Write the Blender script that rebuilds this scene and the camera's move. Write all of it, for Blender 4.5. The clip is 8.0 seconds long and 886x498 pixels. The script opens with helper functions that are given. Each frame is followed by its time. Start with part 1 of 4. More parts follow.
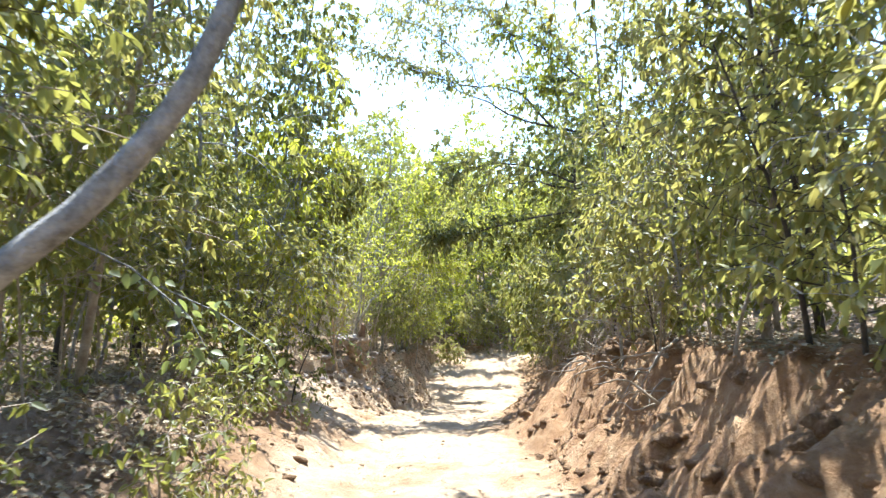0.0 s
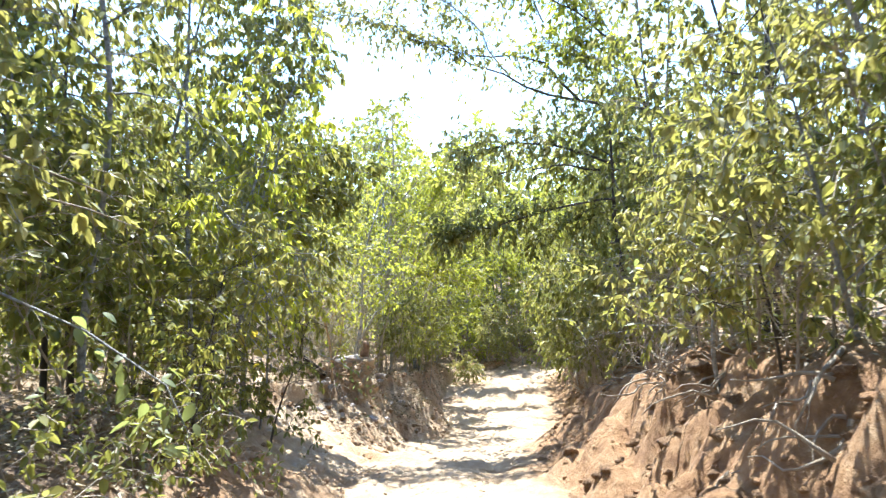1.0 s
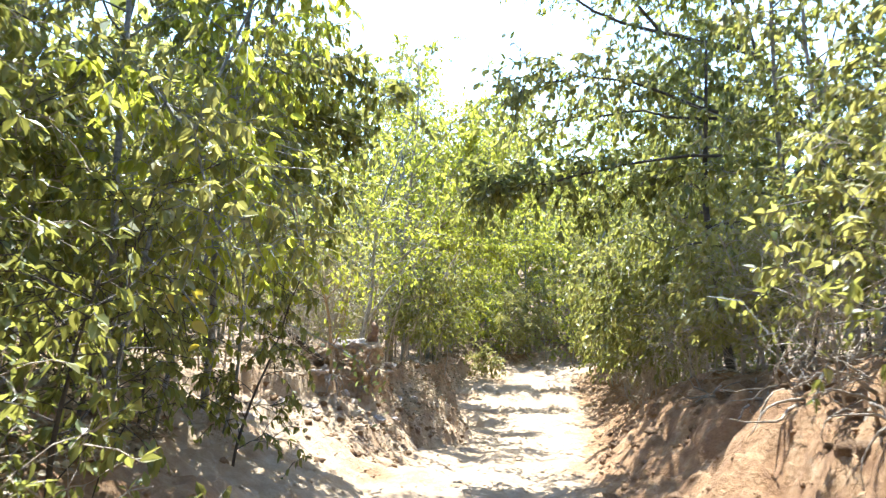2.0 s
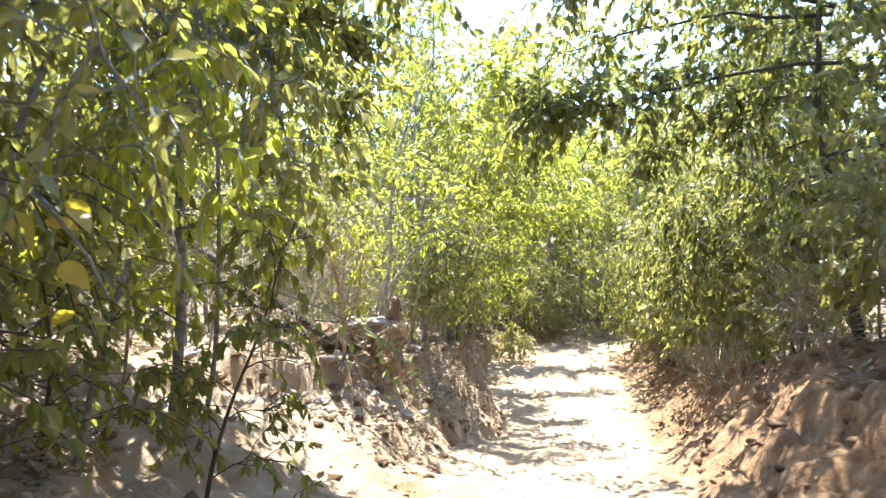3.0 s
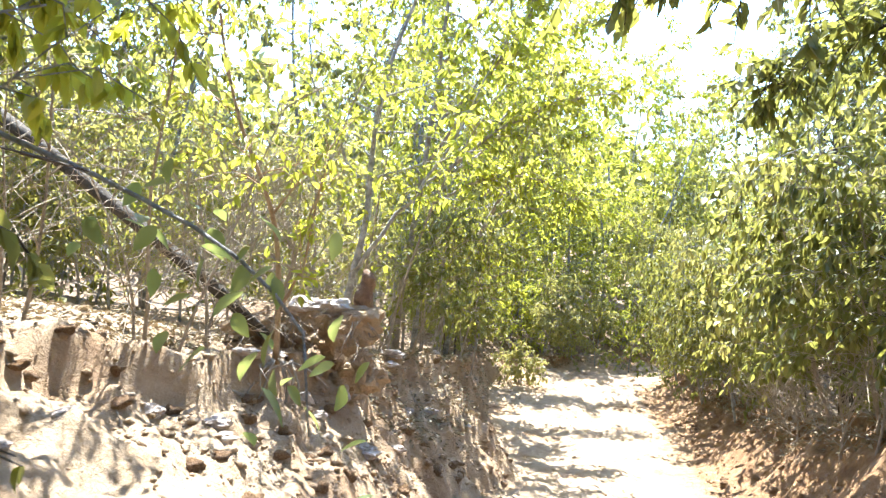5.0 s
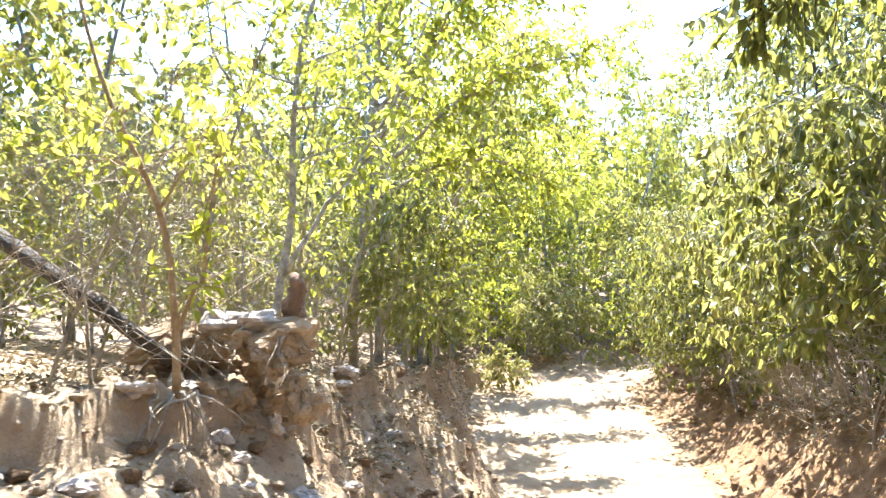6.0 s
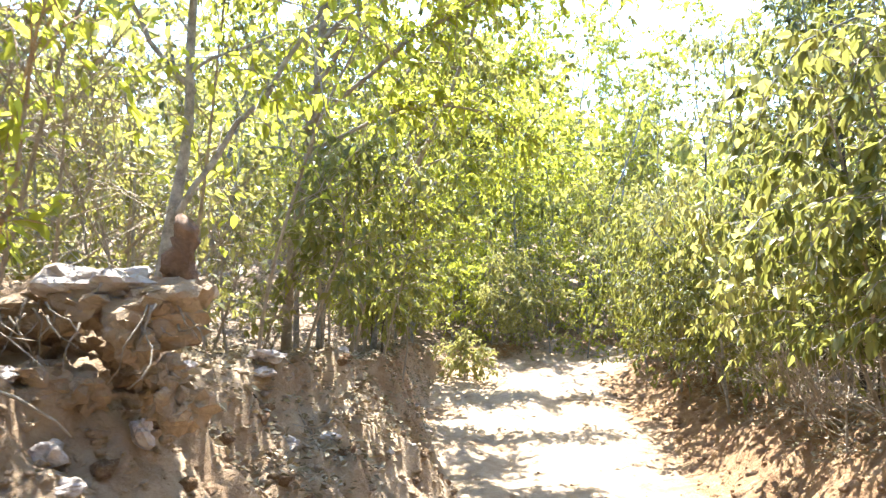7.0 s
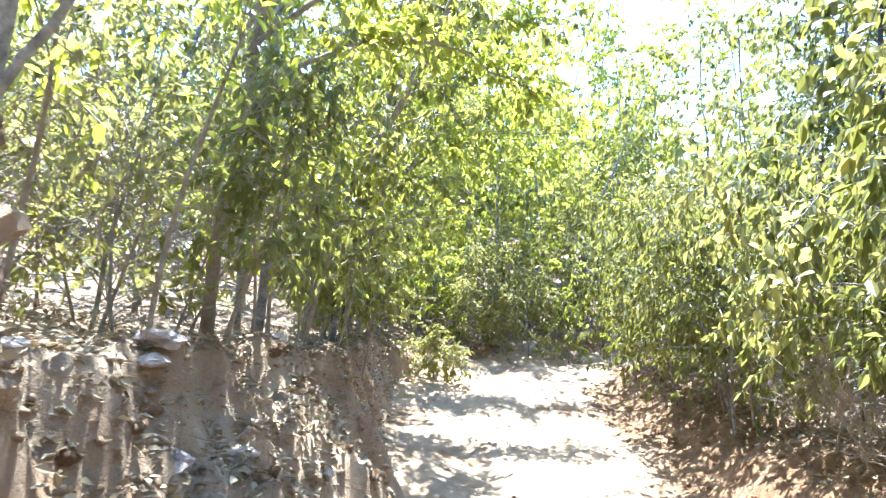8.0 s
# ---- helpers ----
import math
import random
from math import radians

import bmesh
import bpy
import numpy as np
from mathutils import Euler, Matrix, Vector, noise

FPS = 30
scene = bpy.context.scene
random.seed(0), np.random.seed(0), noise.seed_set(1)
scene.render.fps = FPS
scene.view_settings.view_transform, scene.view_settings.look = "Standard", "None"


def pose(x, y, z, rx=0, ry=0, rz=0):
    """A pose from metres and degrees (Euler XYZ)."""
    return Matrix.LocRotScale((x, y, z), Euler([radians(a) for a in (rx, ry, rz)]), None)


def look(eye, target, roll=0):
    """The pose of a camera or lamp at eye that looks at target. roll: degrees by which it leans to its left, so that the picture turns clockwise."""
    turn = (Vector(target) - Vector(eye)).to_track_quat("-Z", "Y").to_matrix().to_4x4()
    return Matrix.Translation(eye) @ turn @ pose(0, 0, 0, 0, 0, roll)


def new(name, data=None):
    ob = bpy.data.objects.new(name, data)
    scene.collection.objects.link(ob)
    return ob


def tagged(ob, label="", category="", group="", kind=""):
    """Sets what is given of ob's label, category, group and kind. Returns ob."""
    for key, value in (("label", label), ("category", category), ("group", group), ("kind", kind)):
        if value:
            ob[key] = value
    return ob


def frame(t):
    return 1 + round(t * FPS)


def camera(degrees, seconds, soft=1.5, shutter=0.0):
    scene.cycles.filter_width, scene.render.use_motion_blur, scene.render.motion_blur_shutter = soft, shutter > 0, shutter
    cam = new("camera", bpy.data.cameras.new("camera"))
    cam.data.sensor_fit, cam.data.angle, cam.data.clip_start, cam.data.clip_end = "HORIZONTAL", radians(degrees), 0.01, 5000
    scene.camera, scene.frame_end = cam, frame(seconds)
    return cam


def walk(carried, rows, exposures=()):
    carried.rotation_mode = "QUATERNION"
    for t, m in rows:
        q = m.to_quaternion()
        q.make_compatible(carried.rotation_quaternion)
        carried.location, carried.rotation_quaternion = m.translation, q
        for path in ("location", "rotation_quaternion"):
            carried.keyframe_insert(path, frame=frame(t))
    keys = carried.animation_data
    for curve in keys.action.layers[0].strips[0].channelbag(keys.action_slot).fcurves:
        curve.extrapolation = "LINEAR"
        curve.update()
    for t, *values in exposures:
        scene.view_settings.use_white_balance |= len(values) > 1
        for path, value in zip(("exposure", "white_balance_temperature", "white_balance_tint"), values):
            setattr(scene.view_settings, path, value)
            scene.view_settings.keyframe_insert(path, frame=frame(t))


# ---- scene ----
# Camera: seconds, eye, yaw, pitch, roll (roll: lean to the left).
cam = camera(63.1, 8.0, soft=1.3, shutter=0.2)
ROWS = [
    (0.0, (0.000, 0.000, 1.620), -2.20, 1.50, 0.40),
    (0.5, (0.147, 1.783, 1.496), -1.56, 1.43, -0.53),
    (1.0, (0.105, 3.297, 1.352), -1.21, 2.72, -1.66),
    (1.5, (-0.038, 5.115, 1.071), -0.99, 2.84, 1.13),
    (1.7, (-0.117, 5.925, 1.054), -0.49, 2.29, 2.21),
    (2.8, (-0.707, 9.284, 0.671), 0.03, 1.34, -2.01),
    (3.0, (-0.737, 9.834, 0.602), 0.09, 0.51, -0.50),
    (3.5, (-0.942, 11.349, 0.367), -0.26, 0.81, 3.01),
    (4.0, (-0.843, 12.551, 0.147), -0.41, 1.37, 1.11),
    (4.2, (-0.873, 13.001, 0.060), -0.48, 0.90, 1.32),
    (5.3, (-0.585, 14.467, -0.175), 0.65, 2.75, 4.25),
    (5.5, (-0.520, 14.786, -0.187), 0.09, 2.80, 2.58),
    (6.0, (-0.344, 15.548, -0.268), -1.22, 3.07, -0.87),
    (6.5, (-0.248, 16.563, -0.375), -2.56, 2.32, -1.59),
    (7.0, (-0.217, 17.548, -0.463), -4.05, 1.97, 0.99),
    (7.5, (-0.193, 18.427, -0.555), -5.29, 1.68, 3.96),
    (8.0, (0.000, 19.411, -0.684), -5.83, 1.90, 4.19),
]
EXPOSURES = [(0.0, 2.26, 5750, 6), (1.0, 2.4, 5750, 6), (1.7, 2.45, 5750, 6), (3.0, 2.66, 5950, 7), (3.5, 2.66, 5950, 8), (4.2, 2.62, 6050, 8), (5.3, 2.98, 5900, 8), (6.1, 3.06, 6000, 9), (7.0, 3.0, 6050, 9), (8.0, 3.1, 5250, 7)]
walk(cam, [(t, pose(*eye, 90 + pitch, 0, yaw) @ pose(0, 0, 0, 0, 0, roll)) for t, eye, yaw, pitch, roll in ROWS], EXPOSURES)

# ---------------------------------------------------------------- light
SUN_TO = Vector((-0.02, 0.39, 0.92)).normalized()
world = bpy.data.worlds.new("world")
scene.world = world
world.use_nodes = True
wt = world.node_tree
sky = wt.nodes.new("ShaderNodeTexSky")
sky.sky_type = "NISHITA"
sky.sun_disc = False
sky.sun_elevation = math.asin(SUN_TO.z)
sky.sun_rotation = math.atan2(SUN_TO.x, SUN_TO.y)
sky.dust_density, sky.ozone_density = 0.4, 3.0
wt.nodes["Background"].inputs["Strength"].default_value = 0.15
wt.links.new(sky.outputs[0], wt.nodes["Background"].inputs["Color"])
sun_data = bpy.data.lights.new("sun", "SUN")
sun_data.energy, sun_data.angle, sun_data.color = 4.5, radians(0.55), (1.0, 0.95, 0.86)
sun = new("sun", sun_data)
sun.matrix_world = look((0, 0, 40), Vector((0, 0, 40)) - SUN_TO)


# ---------------------------------------------------------------- materials
def nodes_of(name):
    m = bpy.data.materials.new(name)
    m.use_nodes = True
    t = m.node_tree
    return m, t, t.nodes["Principled BSDF"]


def ramp(t, fac, stops):
    r = t.nodes.new("ShaderNodeValToRGB")
    r.color_ramp.elements[0].position, r.color_ramp.elements[0].color = stops[0][0], (*stops[0][1], 1)
    r.color_ramp.elements[1].position, r.color_ramp.elements[1].color = stops[-1][0], (*stops[-1][1], 1)
    for p, c in stops[1:-1]:
        e = r.color_ramp.elements.new(p)
        e.color = (*c, 1)
    t.links.new(fac, r.inputs[0])
    return r.outputs[0]


def noise_of(t, scale, detail=6.0, rough=0.6, coords="Object"):
    c = t.nodes.new("ShaderNodeTexCoord")
    n = t.nodes.new("ShaderNodeTexNoise")
    n.inputs["Scale"].default_value, n.inputs["Detail"].default_value, n.inputs["Roughness"].default_value = scale, detail, rough
    t.links.new(c.outputs[coords], n.inputs["Vector"])
    return n.outputs["Fac"]


def mix(t, fac, a, b, kind="MIX"):
    m = t.nodes.new("ShaderNodeMix")
    m.data_type, m.blend_type = "RGBA", kind
    for value, slot in ((fac, m.inputs[0]), (a, m.inputs[6]), (b, m.inputs[7])):
        if isinstance(value, (int, float)):
            slot.default_value = value
        elif isinstance(value, tuple):
            slot.default_value = (*value, 1)
        else:
            t.links.new(value, slot)
    return m.outputs[2]


def bump(t, b, height, strength, distance):
    n = t.nodes.new("ShaderNodeBump")
    n.inputs["Strength"].default_value, n.inputs["Distance"].default_value = strength, distance
    t.links.new(height, n.inputs["Height"])
    t.links.new(n.outputs[0], b.inputs["Normal"])


def leaf_material(name, colours, through_colour, share=0.46, rough=0.48):
    """Thin leaf: reflecting face, light coming through, leaf-to-leaf variation."""
    m, t, b = nodes_of(name)
    geo = t.nodes.new("ShaderNodeNewGeometry")
    n = len(colours)
    col = ramp(t, geo.outputs["Random Per Island"], [(i / max(1, n - 1), c) for i, c in enumerate(colours)])
    col = mix(t, noise_of(t, 1.3, 3), col, mix(t, 0.5, col, (0.10, 0.12, 0.03)))
    t.links.new(col, b.inputs["Base Color"])
    b.inputs["Roughness"].default_value = rough
    tr = t.nodes.new("ShaderNodeBsdfTranslucent")
    t.links.new(mix(t, 0.65, col, through_colour), tr.inputs["Color"])
    ms = t.nodes.new("ShaderNodeMixShader")
    ms.inputs[0].default_value = share
    t.links.new(b.outputs[0], ms.inputs[1])
    t.links.new(tr.outputs[0], ms.inputs[2])
    t.links.new(ms.outputs[0], t.nodes["Material Output"].inputs["Surface"])
    return m


def bark_material(name, dark, light, scale=9.0):
    m, t, b = nodes_of(name)
    n1 = noise_of(t, scale, 8, 0.65)
    n2 = noise_of(t, scale * 5, 5, 0.7)
    col = ramp(t, n1, [(0.35, dark), (0.65, light)])
    t.links.new(mix(t, n2, col, mix(t, 0.6, col, dark)), b.inputs["Base Color"])
    b.inputs["Roughness"].default_value = 0.85
    bump(t, b, n2, 1.0, 0.03)
    return m


def soil_material(name):
    """Red-brown earth, paler dust and sand on the flats, dark litter humus on the terraces."""
    m, t, b = nodes_of(name)
    big, mid, fine = noise_of(t, 0.55, 5), noise_of(t, 4.0, 8, 0.65), noise_of(t, 38.0, 6, 0.7)
    red = ramp(t, mid, [(0.28, (0.16, 0.078, 0.034)), (0.52, (0.31, 0.18, 0.085)), (0.72, (0.47, 0.32, 0.185))])
    pale = ramp(t, mid, [(0.3, (0.37, 0.255, 0.15)), (0.7, (0.58, 0.45, 0.305))])
    orange = ramp(t, mid, [(0.28, (0.17, 0.08, 0.034)), (0.52, (0.325, 0.185, 0.085)), (0.72, (0.48, 0.33, 0.19))])
    at = t.nodes.new("ShaderNodeAttribute")
    at.attribute_name = "zone"
    sp = t.nodes.new("ShaderNodeSeparateColor")
    t.links.new(at.outputs["Color"], sp.inputs[0])
    ad = t.nodes.new("ShaderNodeMath")
    ad.operation = "MULTIPLY_ADD"
    t.links.new(big, ad.inputs[0])
    ad.inputs[1].default_value = 0.9
    t.links.new(sp.outputs[0], ad.inputs[2])
    rm = t.nodes.new("ShaderNodeMapRange")
    rm.inputs[1].default_value, rm.inputs[2].default_value = 0.55, 1.1
    t.links.new(ad.outputs[0], rm.inputs[0])
    col = mix(t, rm.outputs[0], mix(t, sp.outputs[2], red, orange), pale)
    humus = ramp(t, mid, [(0.3, (0.11, 0.075, 0.05)), (0.7, (0.31, 0.225, 0.15))])
    col = mix(t, sp.outputs[1], col, humus)
    col = mix(t, fine, mix(t, 0.45, col, (0.11, 0.06, 0.028)), col)
    t.links.new(col, b.inputs["Base Color"])
    b.inputs["Roughness"].default_value = 0.95
    crumb = t.nodes.new("ShaderNodeMath")
    crumb.operation = "MULTIPLY_ADD"
    t.links.new(fine, crumb.inputs[0])
    crumb.inputs[1].default_value = 0.4
    t.links.new(noise_of(t, 11.0, 8, 0.7), crumb.inputs[2])
    bump(t, b, crumb.outputs[0], 0.9, 0.09)
    return m


SOIL = soil_material("soil")
LEAF_DARK = leaf_material("leaf_dark", [(0.048, 0.060, 0.022), (0.068, 0.085, 0.027), (0.095, 0.112, 0.035), (0.15, 0.155, 0.058), (0.21, 0.185, 0.065)], (0.40, 0.385, 0.07))
LEAF_MID = leaf_material("leaf_mid", [(0.055, 0.075, 0.019), (0.088, 0.11, 0.026), (0.12, 0.14, 0.034), (0.175, 0.185, 0.055), (0.26, 0.22, 0.06)], (0.47, 0.44, 0.085))
# Brighter, yellower twin of the mid leaf: backlit sun put into its colour.
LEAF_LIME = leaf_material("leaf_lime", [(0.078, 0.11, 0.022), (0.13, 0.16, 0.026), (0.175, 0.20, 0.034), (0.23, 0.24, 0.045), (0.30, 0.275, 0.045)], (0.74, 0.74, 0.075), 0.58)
# Lightest leaf: the bleaching of strong sun is put into this colour.
LEAF_PALE = leaf_material("leaf_pale", [(0.15, 0.155, 0.04), (0.22, 0.215, 0.065), (0.29, 0.26, 0.075)], (0.60, 0.54, 0.13), 0.45)
LEAF_PALE_MID = leaf_material("leaf_olive", [(0.078, 0.09, 0.026), (0.12, 0.135, 0.04), (0.175, 0.18, 0.06), (0.26, 0.25, 0.10), (0.35, 0.30, 0.11)], (0.55, 0.49, 0.12))
LEAF_DRY = leaf_material("leaf_dry", [(0.16, 0.10, 0.06), (0.30, 0.22, 0.14), (0.46, 0.38, 0.27)], (0.30, 0.20, 0.10), 0.12, 0.7)
BARK_GREY = bark_material("bark_grey", (0.10, 0.097, 0.088), (0.48, 0.47, 0.44), 12.0)
BARK_DARK = bark_material("bark_dark", (0.035, 0.028, 0.022), (0.12, 0.095, 0.07))
BARK_PALE = bark_material("bark_pale", (0.22, 0.17, 0.12), (0.46, 0.40, 0.32))
BARK_LIGHT = bark_material("bark_light", (0.17, 0.165, 0.15), (0.62, 0.60, 0.55), 11.0)
BARK_TAN = bark_material("bark_tan", (0.26, 0.165, 0.085), (0.52, 0.38, 0.22))
STONE = bark_material("stone_pale", (0.30, 0.24, 0.20), (0.58, 0.52, 0.47), 5.0)


# ---------------------------------------------------------------- mesh helpers
def mesh_of(name, verts, faces, mats, smooth=False, slot=None):
    """A mesh from arrays: verts (n, 3), faces (m, 3) triangles."""
    me = bpy.data.meshes.new(name)
    verts, faces = np.asarray(verts, np.float32), np.asarray(faces, np.int32)
    k = faces.shape[1]
    me.vertices.add(len(verts))
    me.vertices.foreach_set("co", verts.ravel())
    me.loops.add(faces.size)
    me.loops.foreach_set("vertex_index", faces.ravel())
    me.polygons.add(len(faces))
    me.polygons.foreach_set("loop_start", np.arange(0, faces.size, k, dtype=np.int32))
    if slot is not None:
        me.polygons.foreach_set("material_index", np.asarray(slot, np.int32))
    me.polygons.foreach_set("use_smooth", np.full(len(faces), smooth))
    me.update(calc_edges=True)
    for m in mats:
        me.materials.append(m)
    return me


def unit(v):
    return v / np.maximum(np.linalg.norm(v, axis=-1, keepdims=True), 1e-9)


def tube(points, radii, sides=7, rng=None, lump=0.0):
    """Tapered tube along a polyline, closed at the end: verts, triangles."""
    p = np.asarray(points, float)
    d = unit(np.gradient(p, axis=0))
    side = unit(np.cross(d, np.array([0.31, 0.17, 0.93])))
    up = np.cross(side, d)
    a = np.linspace(0, 2 * np.pi, sides, endpoint=False)
    r = np.repeat(np.asarray(radii, float)[:, None], sides, 1)
    if rng is not None:
        r = r * (1 + lump * rng.normal(size=r.shape))
    v = p[:, None] + r[..., None] * (np.cos(a)[None, :, None] * side[:, None] + np.sin(a)[None, :, None] * up[:, None])
    n = len(p)
    f = []
    for i in range(n - 1):
        for j in range(sides):
            k = (j + 1) % sides
            q = (i * sides + j, i * sides + k, (i + 1) * sides + k, (i + 1) * sides + j)
            f += [(q[0], q[1], q[2]), (q[0], q[2], q[3])]
    v = np.concatenate([v.reshape(-1, 3), p[:1], p[-1:]])
    for j in range(sides):
        k = (j + 1) % sides
        f += [(n * sides, k, j), (n * sides + 1, (n - 1) * sides + j, (n - 1) * sides + k)]
    return v, np.array(f)


def sticks(a, b, ra, rb):
    """Many thin three-sided twigs at once, from a to b."""
    d = unit(b - a)
    side = unit(np.cross(d, np.array([0.3, 0.2, 0.93])))
    up = np.cross(side, d)
    v = []
    for end, r in ((a, ra), (b, rb)):
        for k in range(3):
            w = 2 * np.pi * k / 3
            v.append(end + np.asarray(r).reshape(-1, 1) * (math.cos(w) * side + math.sin(w) * up))
    n = len(a)
    v = np.stack(v, 1).reshape(-1, 3)
    f = np.array([(0, 1, 4), (0, 4, 3), (1, 2, 5), (1, 5, 4), (2, 0, 3), (2, 3, 5)])
    return v, (np.arange(n)[:, None, None] * 6 + f[None]).reshape(-1, 3)


def leaves(p, d, size, rng, width=0.52, flat=0.5, simple=False):
    """Folded pointed leaves with the base at p along d: ovate with four triangles, or two far off."""
    n = len(p)
    d = unit(d)
    up = unit(np.array([0, 0, 1.0]) + rng.normal(size=(n, 3)) * flat)
    s = unit(np.cross(d, up))
    nn = np.cross(s, d)
    L = np.asarray(size).reshape(-1, 1)
    w = L * width * rng.uniform(0.38, 0.56, (n, 1))
    fold = nn * w * rng.uniform(0.05, 0.6, (n, 1))
    tip = p + d * L - nn * L * rng.uniform(0.0, 0.28, (n, 1))
    if simple:
        le, ri = p + d * L * 0.42 + s * w + fold, p + d * L * 0.42 - s * w + fold
        v = np.stack([p, ri, tip, le], 1).reshape(-1, 3)
        f = np.array([(0, 1, 2), (0, 2, 3)])
        return v, (np.arange(n)[:, None, None] * 4 + f[None]).reshape(-1, 3)
    sag = nn * L * 0.05
    r1, r2 = p + d * L * 0.24 - s * w * 0.92 + fold, p + d * L * 0.62 - s * w * 0.86 + fold - sag
    l1, l2 = p + d * L * 0.24 + s * w * 0.92 + fold, p + d * L * 0.62 + s * w * 0.86 + fold - sag
    v = np.stack([p, r1, r2, tip, l2, l1], 1).reshape(-1, 3)
    f = np.array([(0, 1, 2), (0, 2, 3), (0, 3, 4), (0, 4, 5)])
    return v, (np.arange(n)[:, None, None] * 6 + f[None]).reshape(-1, 3)


def join(*pieces):
    v, f, slot, at = [], [], [], 0
    for i, (a, b) in enumerate(pieces):
        v.append(a)
        f.append(b + at)
        slot.append(np.full(len(b), i))
        at += len(a)
    return np.concatenate(v), np.concatenate(f), np.concatenate(slot)


def part_mesh(name, me, parent, label=""):
    ob = new(name, me)
    ob.parent = parent
    return tagged(ob, label) if label else ob


# ---------------------------------------------------------------- lie of the land
# y, floor height, floor's left and right edge, lip of the left bank (x, z), lip of the right bank (x, z)
TRACK = np.array([
    (-30, 3.0, -1.4, 1.7, -3.6, 3.6, 3.2, 4.3),
    (-6, 0.6, -1.4, 1.7, -3.6, 1.25, 3.2, 2.0),
    (0, 0.0, -1.3, 1.7, -3.5, 0.65, 3.1, 1.35),
    (4, -0.42, -1.2, 1.7, -3.3, 0.45, 3.1, 1.10),
    (8, -0.85, -1.2, 1.8, -3.2, 0.20, 3.4, 0.75),
    (12, -1.38, -1.3, 1.9, -3.6, -0.05, 3.8, 0.45),
    (15, -1.80, -1.2, 2.0, -4.1, -0.35, 4.4, 0.15),
    (18, -2.15, -1.1, 2.2, -4.2, -0.60, 4.6, -0.35),
    (19.8, -2.42, -0.88, 2.5, -3.6, -0.75, 4.66, -0.77),
    (21.2, -2.63, -0.75, 2.75, -2.4, -1.00, 4.7, -1.09),
    (22.5, -2.85, -0.55, 3.05, -2.15, -1.10, 4.75, -1.37),
    (23.2, -2.97, -0.35, 3.15, -2.00, -1.20, 4.8, -1.52),
    (24, -3.10, 0.05, 3.3, -1.55, -1.32, 5.0, -1.70),
    (26, -3.38, 0.60, 3.9, -1.00, -1.45, 5.6, -2.05),
    (27.5, -3.50, 0.65, 4.3, -0.75, -1.65, 6.0, -2.25),
    (28.6, -3.53, 0.52, 4.5, -0.55, -1.80, 6.2, -2.40),
    (30, -3.55, 0.32, 4.8, -0.25, -2.00, 6.5, -2.60),
    (33, -3.50, 0.4, 5.0, -0.2, -2.20, 6.9, -2.60),
    (36, -3.20, 0.8, 5.2, 0.2, -2.25, 7.3, -2.40),
    (38, -3.00, 2.0, 6.6, 1.2, -2.70, 8.6, -2.20),
    (40, -2.90, 5.0, 10.0, 3.8, -2.65, 12.0, -2.00),
    (42, -2.80, 9.0, 14.0, 7.5, -2.50, 16.0, -1.70),
    (46, -2.40, 16.0, 21.0, 14.5, -1.60, 23.0, -1.40),
    (60, -0.60, 40.0, 45.0, 38.0, -0.20, 47.0, 0.30)])


def track(y, column):
    return np.interp(y, TRACK[:, 0], TRACK[:, column])


def smooth(a):
    a = np.clip(a, 0, 1)
    return a * a * (3 - 2 * a)


def wave(x, y, f, seed):
    """Cheap smooth noise of about -1 to 1."""
    r = np.random.default_rng(seed)
    out = 0
    for k in range(6):
        a, ph, g = r.uniform(0, 2 * np.pi), r.uniform(0, 2 * np.pi), f * r.uniform(0.6, 1.6)
        out = out + np.sin(g * (x * np.cos(a) + y * np.sin(a)) + ph + 1.3 * np.sin(0.7 * g * (x * np.sin(a) - y * np.cos(a)) + ph * 2))
    return out / 3.0


